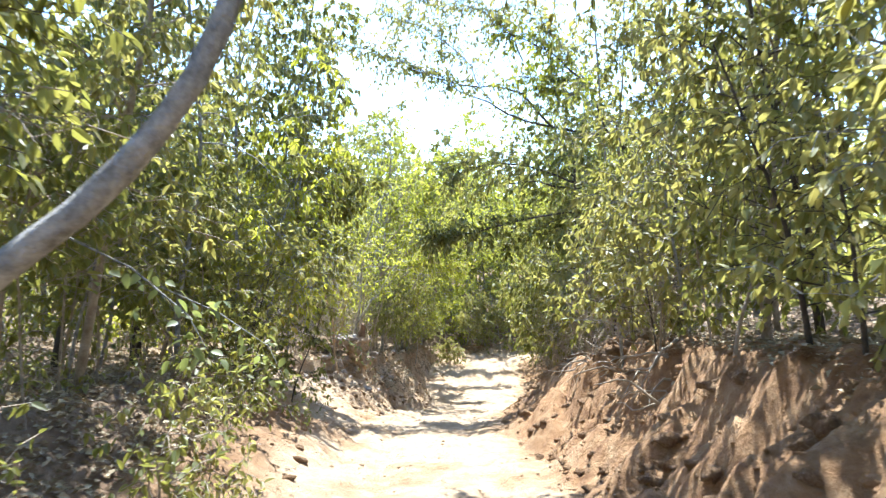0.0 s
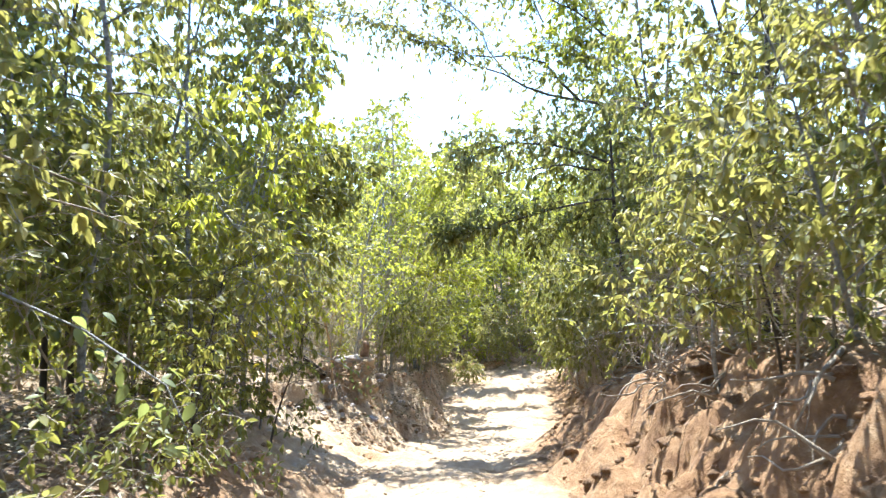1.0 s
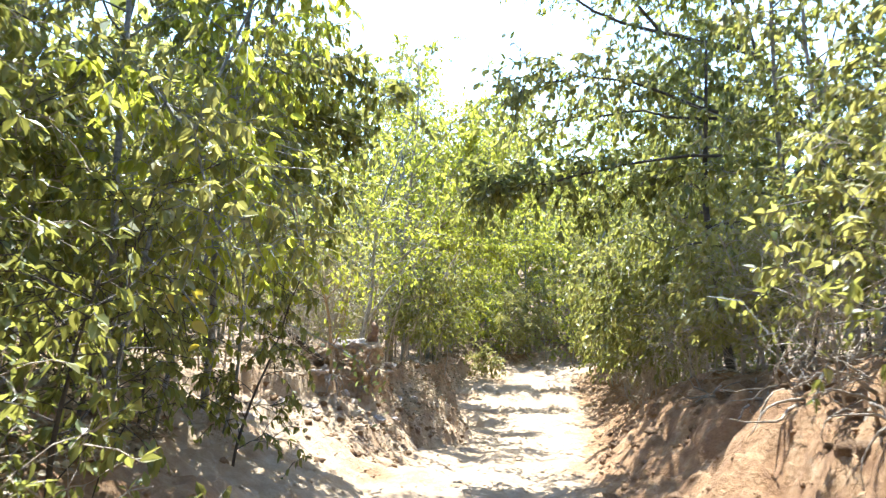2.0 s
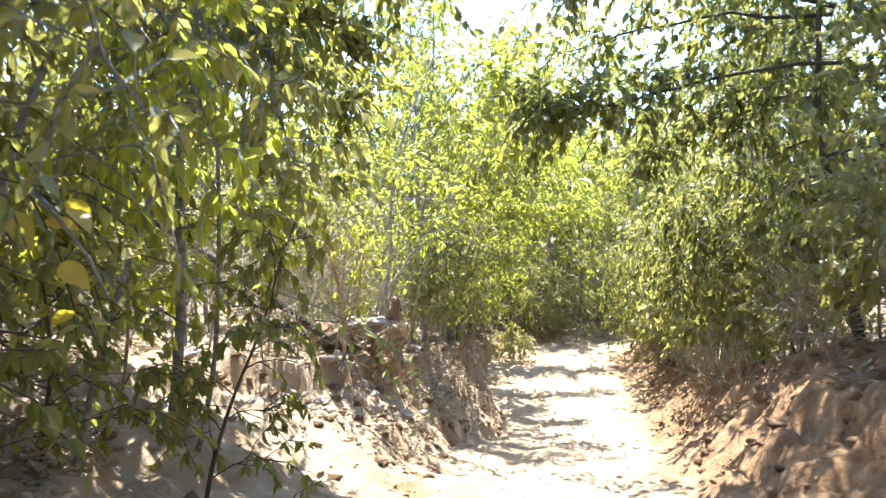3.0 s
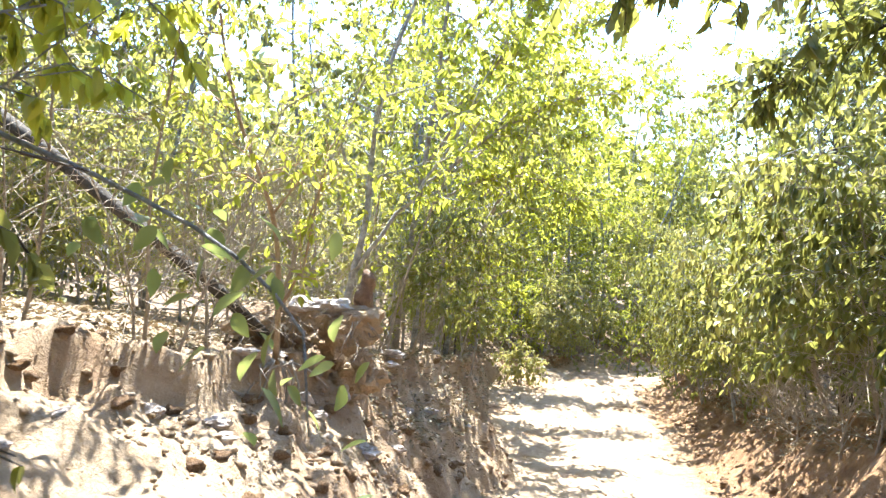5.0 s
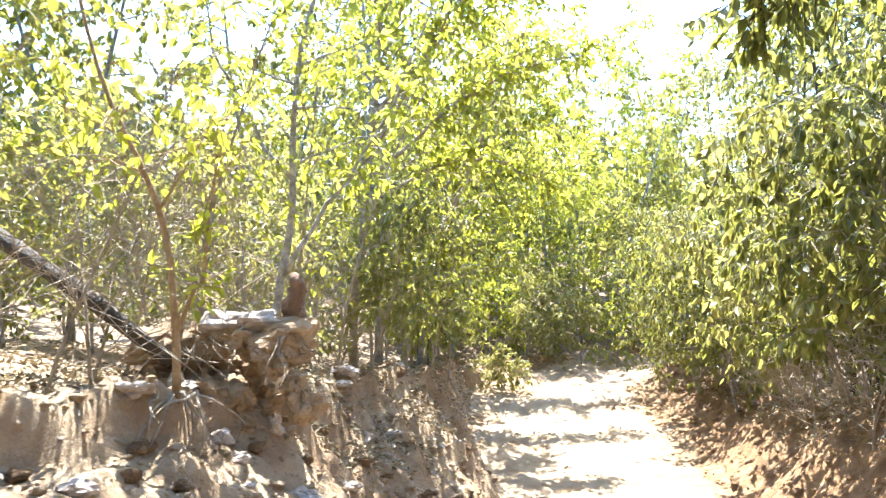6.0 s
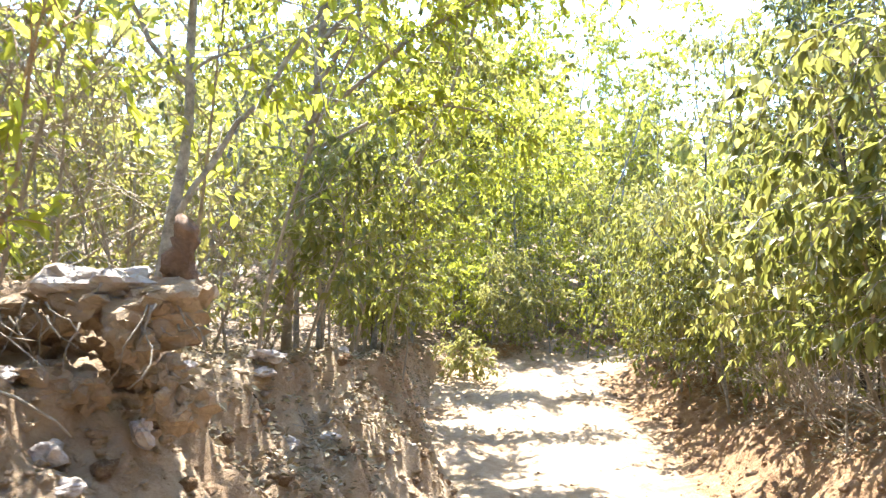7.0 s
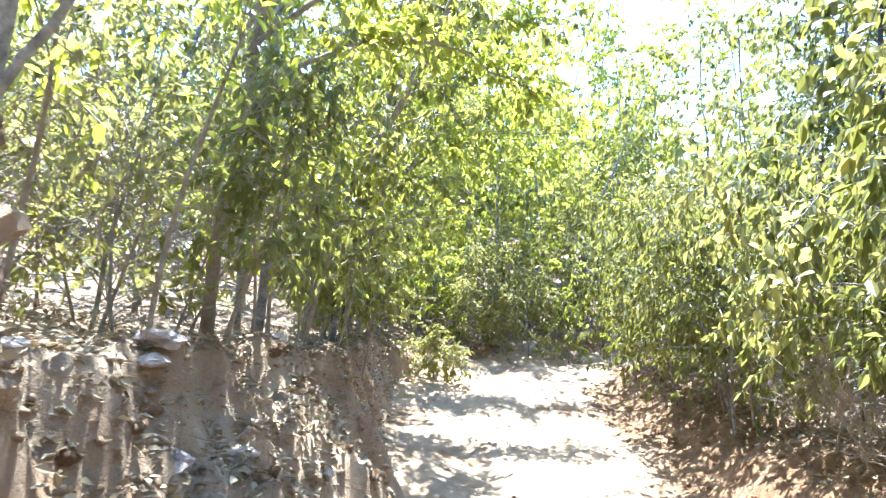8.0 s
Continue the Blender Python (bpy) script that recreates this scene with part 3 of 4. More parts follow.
# Tall tree on the right bank with long half-bare boughs over the track.
over = tree(51, (6.6, 21.3), 7.5, 0.10, (0.0, 0.0), spread=2.2, start=0.35, limbs=22, leaf=0.15, leaf_mat=LEAF_MID, bark=BARK_DARK,
            label="tall tree with long half-bare boughs reaching over the track")
bough(over, [(6.55, 21.3, 5.0), (5.7, 21.05, 5.6), (4.8, 21.0, 5.6), (4.0, 20.9, 5.75), (3.0, 20.8, 5.95), (2.2, 20.8, 6.4), (1.0, 20.8, 6.9), (0.4, 20.7, 7.4)], 0.055, LEAF_MID, BARK_DARK, 80, 5, 0.13, 1.0, 0.8, 61)
bough(over, [(4.0, 20.9, 5.75), (3.5, 20.85, 6.25), (3.0, 20.8, 6.8), (2.0, 20.8, 6.85), (1.0, 20.8, 7.0), (-0.2, 20.6, 7.3)], 0.04, LEAF_MID, BARK_DARK, 80, 5, 0.13, 1.0, 0.8, 62)
bough(over, [(5.7, 21.05, 5.6), (4.8, 20.4, 7.0), (3.6, 20.0, 7.8), (2.4, 19.8, 8.2)], 0.04, LEAF_LIME, BARK_DARK, 120, 9, 0.14, 1.0, 0.8, 63)
bough(over, [(1.0, 20.8, 6.9), (0.2, 20.6, 7.3), (-1.0, 20.5, 7.7), (-2.4, 20.4, 8.0)], 0.022, LEAF_PALE_MID, BARK_GREY, 120, 9, 0.13, 1.0, 1.0, 164)
bough(over, [(2.2, 20.8, 6.4), (1.4, 20.5, 7.6), (0.4, 20.3, 8.3), (-1.0, 20.2, 8.8)], 0.022, LEAF_PALE, BARK_GREY, 120, 9, 0.13, 1.0, 1.1, 165)
bough(over, [(4.8, 20.4, 7.0), (4.4, 20.2, 7.6), (3.6, 20.0, 8.4), (2.6, 19.9, 9.2)], 0.022, LEAF_PALE, BARK_GREY, 120, 9, 0.13, 1.0, 1.1, 167)
bough(over, [(5.2, 20.8, 6.4), (4.6, 20.6, 6.6), (3.8, 20.5, 6.9), (3.0, 20.4, 7.2)], 0.022, LEAF_LIME, BARK_GREY, 120, 9, 0.13, 1.0, 1.0, 168)
bough(over, [(3.0, 20.0, 7.4), (2.6, 19.9, 8.3), (1.4, 19.8, 8.9), (0.4, 19.8, 9.2)], 0.022, LEAF_PALE_MID, BARK_GREY, 120, 9, 0.13, 1.0, 1.1, 166)
for k, (x, y, h) in enumerate(((-3.5, 10.8, 8.5), (-3.3, 13.6, 9.0))):
    tree(140 + k, (x, y), h, 0.045, (0.05, 0.05), spread=2.3, start=0.4, limbs=30, twigs=8, per_twig=9, leaf=0.12, leaf_mat=LEAF_DARK if k % 2 else LEAF_MID, bark=BARK_GREY, droop=0.8,
         label="tall slim tree with drooping leaves above the bank", group="trees along the track")
for k in range(7):
    y = 21.5 + 2.2 * k
    green, word = GREENS[("dark", "mid", "pale", "mid")[k % 4]]
    tree(150 + k, (lip(1, y) + PLAN.uniform(0.9, 2.4), y), PLAN.uniform(8.0, 9.5), 0.05, (-0.06, 0.0), spread=2.4, start=0.05, limbs=36, twigs=8, per_twig=9, leaf=0.155, leaf_mat=green, bark=BARK_GREY, droop=0.8, simple=True,
         label=f"dense {word} tree filling the wood above the bank", group="trees along the track")
# Dark drooping tree on the right bank whose boughs hang into the opening.
hang = tree(52, (4.9, 19.6), 6.0, 0.08, (-0.1, 0.0), spread=2.2, start=0.25, limbs=19, leaf=0.16, leaf_mat=LEAF_MID, bark=BARK_DARK, droop=0.9,
            label="dark green tree with drooping leafy boughs over the track")
bough(hang, [(4.7, 19.6, 3.2), (3.0, 19.5, 3.0), (1.7, 19.3, 2.6), (0.85, 19.1, 2.45), (0.35, 19.05, 2.4)], 0.03, LEAF_DARK, BARK_DARK, 130, 12, 0.15, 1.0, 0.8, 64)
bough(hang, [(4.6, 19.6, 3.8), (3.2, 20.4, 4.1), (2.0, 21.4, 4.1), (1.0, 21.9, 3.8)], 0.03, LEAF_MID, BARK_DARK, 60, 11, 0.15, 1.0, 1.0, 65)
# Tree on the left terrace leaning in high up.
lean_in = tree(53, (-3.6, 17.4), 9.5, 0.06, (0.1, 0.0), spread=2.5, start=0.42, limbs=40, twigs=10, leaf=0.15, leaf_mat=LEAF_MID, bark=BARK_GREY, droop=0.8,
               label="leafy tree on the terrace with boughs hanging over the track")
# Lime and olive leaves here lift shaded foliage by colour.
for k, (x, y, h) in enumerate(((-3.1, 13.2, 6.5), (-3.3, 14.8, 7.5), (-3.0, 16.4, 5.5))):
    tree(56 + 20 * k, (x, y), h, 0.026, (0.2, 0.08), spread=2.1, start=0.25, limbs=26, twigs=8, per_twig=10, leaf=0.13, leaf_mat=LEAF_PALE_MID if k % 2 else LEAF_LIME, bark=BARK_GREY, droop=0.8,
         label="grey-stemmed leafy tree on the sandy slope", group="trees on the sandy slope")
bough(lean_in, [(-3.3, 17.4, 3.6), (-2.4, 17.6, 4.0), (-1.6, 17.7, 3.9), (-0.9, 17.8, 3.5)], 0.03, LEAF_MID, BARK_GREY, 60, 11, 0.15, 1.1, 0.65, 66)
bough(lean_in, [(-3.3, 17.4, 2.6), (-2.6, 16.9, 2.7), (-2.0, 16.5, 2.4), (-1.6, 16.3, 1.9)], 0.03, LEAF_MID, BARK_GREY, 50, 11, 0.14, 1.2, 0.6, 67)


for k, (x, y) in enumerate(((-3.1, 13.2), (-3.2, 14.5), (-3.0, 15.8))):
    bough(lean_in, [(-3.55, 17.35, 2.4 + 0.3 * k), (x - 0.3, y + 1.4, 2.9), (x + 0.3, y, 2.6), (x + 0.9, y - 0.5, 1.9), (x + 1.25, y - 0.7, 1.1)], 0.028, LEAF_LIME if k % 2 else LEAF_PALE_MID, BARK_GREY, 52, 9, 0.125, 1.1, 0.8, 170 + k)
for k, (x, y) in enumerate(((-2.5, 11.2), (-3.0, 12.4), (-3.3, 14.4), (-2.6, 15.4))):
    tree(160 + k, (x, y), (1.5, 2.1, 1.3, 2.4, 1.5, 2.0)[k], 0.02, (0.15, -0.05), spread=0.95, start=0.12, limbs=14, twigs=7, per_twig=9, leaf=0.105, leaf_mat=LEAF_DARK if k % 2 else LEAF_MID, bark=BARK_DARK, droop=0.7,
         label="dark leafy shrub rooted in the sandy slope", category="bush", name="bush", group="shrubs on the sandy slope")


# Dense boughs added, mostly out of view, to shade the sandy slope.
bough(lean_in, [(-3.6, 17.4, 2.2), (-4.0, 17.8, 2.9), (-4.4, 18.2, 3.2), (-4.9, 18.5, 3.3)], 0.03, LEAF_MID, BARK_GREY, 120, 13, 0.14, 1.0, 0.9, 190)
bough(lean_in, [(-3.5, 17.4, 2.8), (-3.4, 18.0, 3.5), (-3.2, 18.5, 3.8), (-2.9, 18.9, 3.9)], 0.03, LEAF_MID, BARK_GREY, 110, 13, 0.14, 1.0, 0.9, 191)
bough(lean_in, [(-3.5, 17.4, 3.0), (-3.6, 18.6, 3.7), (-3.5, 19.3, 3.9), (-3.3, 19.8, 3.8)], 0.03, LEAF_MID, BARK_GREY, 150, 13, 0.15, 0.9, 0.9, 194)
bough(lean_in, [(-3.4, 17.4, 2.6), (-2.8, 18.1, 3.2), (-2.3, 18.6, 3.4), (-1.8, 18.9, 3.3)], 0.03, LEAF_MID, BARK_GREY, 130, 13, 0.15, 0.9, 0.9, 195)
bough(hang, [(4.6, 19.6, 3.9), (3.2, 19.6, 4.4), (2.0, 19.5, 4.5), (0.9, 19.4, 4.1)], 0.035, LEAF_PALE_MID, BARK_DARK, 85, 11, 0.15, 1.0, 0.95, 198)
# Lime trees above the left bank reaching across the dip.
reach = tree(54, (-1.5, 26.6), 8.5, 0.07, (0.10, 0.0), spread=2.5, start=0.48, limbs=34, leaf=0.115, leaf_mat=LEAF_LIME, bark=BARK_PALE, droop=0.6, label="yellow-green tree with sun-painted leaves reaching across the dip")
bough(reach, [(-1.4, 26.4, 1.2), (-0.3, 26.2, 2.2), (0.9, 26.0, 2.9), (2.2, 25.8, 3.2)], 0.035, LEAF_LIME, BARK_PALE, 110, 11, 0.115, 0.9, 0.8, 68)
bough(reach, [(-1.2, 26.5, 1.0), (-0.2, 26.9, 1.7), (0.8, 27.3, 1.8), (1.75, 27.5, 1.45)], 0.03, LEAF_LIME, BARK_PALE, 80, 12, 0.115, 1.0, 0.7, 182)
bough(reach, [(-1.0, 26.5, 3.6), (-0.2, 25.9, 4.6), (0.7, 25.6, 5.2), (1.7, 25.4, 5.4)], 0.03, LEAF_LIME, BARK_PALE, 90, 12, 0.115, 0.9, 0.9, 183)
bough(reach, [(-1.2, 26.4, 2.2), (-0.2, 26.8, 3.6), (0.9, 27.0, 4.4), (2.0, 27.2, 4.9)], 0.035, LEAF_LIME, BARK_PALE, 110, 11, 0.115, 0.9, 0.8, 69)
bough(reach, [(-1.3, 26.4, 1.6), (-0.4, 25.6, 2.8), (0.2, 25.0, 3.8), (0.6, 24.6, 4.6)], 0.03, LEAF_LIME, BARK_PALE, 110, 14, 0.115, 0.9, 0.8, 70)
reach = tree(55, (-0.9, 30.0), 7.0, 0.07, (0.12, 0.0), spread=2.4, start=0.15, limbs=32, leaf=0.12, leaf_mat=LEAF_MID, bark=BARK_PALE, droop=0.6, label="yellow-green tree with sun-painted leaves reaching across the dip")
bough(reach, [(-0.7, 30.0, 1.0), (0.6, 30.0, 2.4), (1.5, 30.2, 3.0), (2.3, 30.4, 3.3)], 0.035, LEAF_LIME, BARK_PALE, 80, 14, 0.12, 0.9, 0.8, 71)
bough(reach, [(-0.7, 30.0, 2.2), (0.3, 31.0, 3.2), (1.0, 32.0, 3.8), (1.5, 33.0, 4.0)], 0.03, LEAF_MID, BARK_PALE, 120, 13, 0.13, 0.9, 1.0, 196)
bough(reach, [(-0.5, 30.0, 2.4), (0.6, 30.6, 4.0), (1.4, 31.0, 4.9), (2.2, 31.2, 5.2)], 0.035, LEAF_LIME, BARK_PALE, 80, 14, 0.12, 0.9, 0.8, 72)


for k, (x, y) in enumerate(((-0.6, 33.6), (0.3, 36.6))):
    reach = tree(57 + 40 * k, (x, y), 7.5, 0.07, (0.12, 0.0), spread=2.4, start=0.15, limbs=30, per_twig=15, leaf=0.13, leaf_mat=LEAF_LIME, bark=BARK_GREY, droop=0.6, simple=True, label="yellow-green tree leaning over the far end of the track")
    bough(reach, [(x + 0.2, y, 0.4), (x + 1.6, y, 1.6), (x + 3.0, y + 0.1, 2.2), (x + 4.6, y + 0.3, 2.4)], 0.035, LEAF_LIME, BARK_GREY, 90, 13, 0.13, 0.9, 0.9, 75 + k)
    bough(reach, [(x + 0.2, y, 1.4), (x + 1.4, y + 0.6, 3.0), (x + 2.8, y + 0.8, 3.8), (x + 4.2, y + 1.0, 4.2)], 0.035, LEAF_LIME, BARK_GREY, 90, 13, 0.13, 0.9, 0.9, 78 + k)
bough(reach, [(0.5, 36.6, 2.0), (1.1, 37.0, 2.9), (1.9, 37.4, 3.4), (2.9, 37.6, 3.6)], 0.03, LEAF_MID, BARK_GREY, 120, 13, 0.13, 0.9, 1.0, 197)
# High bough, added only to cast shade on the track floor.
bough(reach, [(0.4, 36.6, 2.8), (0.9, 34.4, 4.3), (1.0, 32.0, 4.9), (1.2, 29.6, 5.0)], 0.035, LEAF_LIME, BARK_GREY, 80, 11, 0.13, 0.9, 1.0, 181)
bough(hang, [(4.8, 19.8, 3.0), (4.3, 21.0, 3.0), (3.5, 21.8, 2.7), (2.7, 22.2, 2.2)], 0.03, LEAF_DARK, BARK_DARK, 100, 12, 0.15, 1.2, 0.8, 73)


for k in range(6):
    y = 22.4 + 1.15 * k
    # Dark leaves prevail: shade on this bank is put into their colour.
    green, word = GREENS[("dark", "pale", "dark")[k % 3]]
    tree(560 + k, (lip(1, y) - 0.15 + 0.3 * (k % 2), y), 2.8 + 0.5 * (k % 3), 0.03, (-0.34, -0.05), spread=1.8, start=0.25, limbs=20, twigs=7, per_twig=9, leaf=0.15, leaf_mat=green, bark=BARK_PALE, droop=0.9,
         label=f"{word} bush leaning out from the cut bank", category="bush", name="bush", group="bushes along the dip", wide=1.5)
for k in range(9):
    y = 30.2 + 0.85 * k
    x = float(track(y, 3)) + 1.1 + 0.3 * (k % 3)
    green, word = GREENS[("dark", "mid", "pale")[k % 3]]
    tree(540 + k, (x, y), 3.4 + 0.5 * (k % 3), 0.03, (-0.25, -0.1), spread=1.8, start=0.22, limbs=26, twigs=7, per_twig=9, leaf=0.14, leaf_mat=green, bark=BARK_GREY, droop=0.9, simple=True,
         label=f"dense {word} bush hanging over the dip", category="bush", name="bush", group="bushes along the dip", wide=1.7)


def brush(seed, x, y, h, spread_out, label):
    tree(seed, (x, y), h, 0.018, (random.Random(seed).uniform(-0.3, 0.3), 0), spread=spread_out, start=0.08, limbs=14, twigs=7, per_twig=0, leaf_mat=None, bark=BARK_PALE, droop=0.1, twig_len=0.6, rise=0.9,
         label=label, category="dry brush", name="dry_brush", group="dry brush on the banks", wide=1.5)


for k in range(25):
    yy = 9.5 + 1.05 * k
    brush(300 + k, lip(1, yy) - PLAN.uniform(-0.1, 0.7), yy + PLAN.uniform(-0.3, 0.3), PLAN.uniform(0.9, 1.9), 1.0, "pale leafless brush on the cut bank")
for k in range(22):
    yy = 17.5 + 0.45 * k
    brush(340 + k, lip(-1, yy) - PLAN.uniform(0.2, 1.6), yy, PLAN.uniform(1.4, 3.2), 1.1, "pale leafless brush standing on the terrace edge")


def far_wood():
    """Uncountable trees all round, behind those that stand singly."""
    rng = np.random.default_rng(77)
    n = 36000
    x, y = rng.uniform(-60, 60, n), rng.uniform(-45, 100, n)
    gap = np.where(x < middle_of(y), track(y, 4) - x, x - track(y, 6))
    keep = (gap > 5.5) | (y > 50) | (y < -6)
    keep &= ~((np.abs(x) < 4) & (y < -3) & (y > -20))
    x, y = x[keep], y[keep]
    top = 7.5 + 1.6 * wave(x, y, 0.5, 21) + 0.9 * wave(x, y, 1.7, 22)
    z = land(x, y) + top * rng.uniform(0.0, 1.0, len(x)) ** 0.8
    p = np.stack([x, y, z], 1)
    p = (p[:, None] + rng.normal(size=(len(p), 2, 3)) * 0.3).reshape(-1, 3)
    d = rng.normal(size=p.shape) + np.array([0, 0, -0.6])
    dist = np.hypot(p[:, 0], p[:, 1] - 20)
    v, f = leaves(p, d, (0.55 + 0.014 * dist) * rng.uniform(0.6, 1.2, len(p)), rng, simple=True)
    ob = new("far_wood", mesh_of("far_wood", v, f, [LEAF_MID]))
    tagged(ob, "dense green forest beyond the track", "forest", kind="stuff")


far_wood()


# ---------------------------------------------------------------- litter, clods, roots
def litter():
    rng = np.random.default_rng(31)
    n = 62000
    y = rng.uniform(0.5, 40, n)
    side = np.where(rng.uniform(size=n) < 0.6, -1, 1)
    bare = smooth((y - 15) / 3) * smooth((23.4 - y) / 1.2)
    off = rng.exponential(1.7, n) - np.where(side < 0, 0.9 - 1.9 * bare, 0.15 + 0.5 * smooth((y - 21) / 4))
    x = np.where(side < 0, track(y, 4) - off, track(y, 6) + off)
    ok = (x < track(y, 2) + 0.1) | (x > track(y, 3) - 0.1) | (rng.uniform(size=n) < 0.06)
    x, y = x[ok], y[ok]
    p = np.stack([x, y, land(x, y) + rng.uniform(0.005, 0.05, len(x))], 1)
    d = rng.normal(size=p.shape) * np.array([1, 1, 0.25])
    v, f = leaves(p, d, rng.uniform(0.03, 0.11, len(p)), rng, 0.6, 0.5, True)
    ob = new("leaf_litter", mesh_of("leaf_litter", v, f, [LEAF_DRY]))
    tagged(ob, "dry brown leaf litter on the banks", "leaf litter", kind="stuff")


litter()


def lump(rng, size, rough=0.22, level=2):
    """An irregular stone or clod."""
    bm = bmesh.new()
    bmesh.ops.create_icosphere(bm, subdivisions=level, radius=1.0)
    off = Vector(rng.uniform(-50, 50, 3))
    for v in bm.verts:
        v.co *= 1 + rough * 2 * noise.noise(v.co * 1.1 + off) + rough * noise.noise(v.co * 2.7 + off)
        v.co = Vector((v.co.x * size[0], v.co.y * size[1], v.co.z * size[2]))
    me_v = np.array([v.co[:] for v in bm.verts])
    bm.verts.index_update()
    me_f = np.array([[v.index for v in f.verts] for f in bm.faces])
    bm.free()
    return me_v, me_f


def clods():
    rng = np.random.default_rng(41)
    small = [lump(rng, (1.2, 0.85, 0.65), 0.4, 1) for _ in range(6)]
    large = [lump(rng, (1.2, 0.85, 0.65), 0.45, 2) for _ in range(6)]
    n = 7600
    y, t, zone = rng.uniform(2, 38, n), rng.uniform(size=n), rng.uniform(size=n)
    on_floor = track(y, 2) + (track(y, 3) - track(y, 2)) * t
    on_left = track(y, 2) + (track(y, 4) - track(y, 2)) * t
    on_right = track(y, 3) + (track(y, 6) - track(y, 3)) * t
    x = np.where(zone < 0.3, on_floor, np.where(zone < 0.65, on_left, on_right))
    near = rng.uniform(size=n) < 0.28
    y = np.where(near, rng.uniform(19, 29, n), y)
    x = np.where(near, track(y, 2) + (track(y, 4) - track(y, 2)) * t, x)
    zone = np.where(near, 0.5, zone)
    s = np.where(zone < 0.3, np.minimum(rng.exponential(0.008, n) + 0.004, 0.045), np.minimum(rng.exponential(0.015, n) + 0.007, 0.07))
    cut = (zone >= 0.65) & (y < 20) & (rng.uniform(size=n) < 0.75)
    s = np.where(cut, np.minimum(rng.exponential(0.028, n) + 0.012, 0.12), s)
    z = land(x, y) + np.where(cut, -0.15, 0.2) * s
    vs, fs, at = [], [], 0
    shapes = [mesh_of("clod", v, f, [SOIL], True) for v, f in large]
    single = set(np.argsort(-np.where((y > 4) & (y < 27), s, 0))[:260].tolist())
    for k in range(n):
        if k in single:
            ob = part_mesh("clod", shapes[k % 6], ground)
            ob.matrix_basis = pose(x[k], y[k], z[k], rng.uniform(-15, 15), rng.uniform(-15, 15), rng.uniform(0, 360)) @ Matrix.Scale(s[k], 4)
            continue
        v, f = (large if s[k] > 0.05 else small)[k % 6]
        a = rng.uniform(0, 6.28)
        c, q = math.cos(a), math.sin(a)
        vs.append(v @ np.array([[c, q, 0], [-q, c, 0], [0, 0, 1]]) * s[k] + np.array([x[k], y[k], z[k]]))
        fs.append(f + at)
        at += len(v)
    me = mesh_of("earth_clods", np.concatenate(vs), np.concatenate(fs), [SOIL], True)
    zone_of(me, np.concatenate(vs))
    ob = new("earth_clods", me)
    tagged(ob, "crumbled clods of red earth on the banks", "earth clods", kind="stuff")


clods()


# ---------------------------------------------------------------- single things on the left bank
def stone(x, y, z, size, seed, turn, label):
    z = float(land(x, y)) + size[2] * 0.35 if z is None else z
    rng = np.random.default_rng(seed)
    v, f = lump(rng, size, 0.3, 3)
    ob = new("stone", mesh_of("stone", v, f, [STONE]))
    ob.matrix_world = pose(x, y, z, 0, 0, turn)
    tagged(ob, label, "stone", "pale stones of the bank")


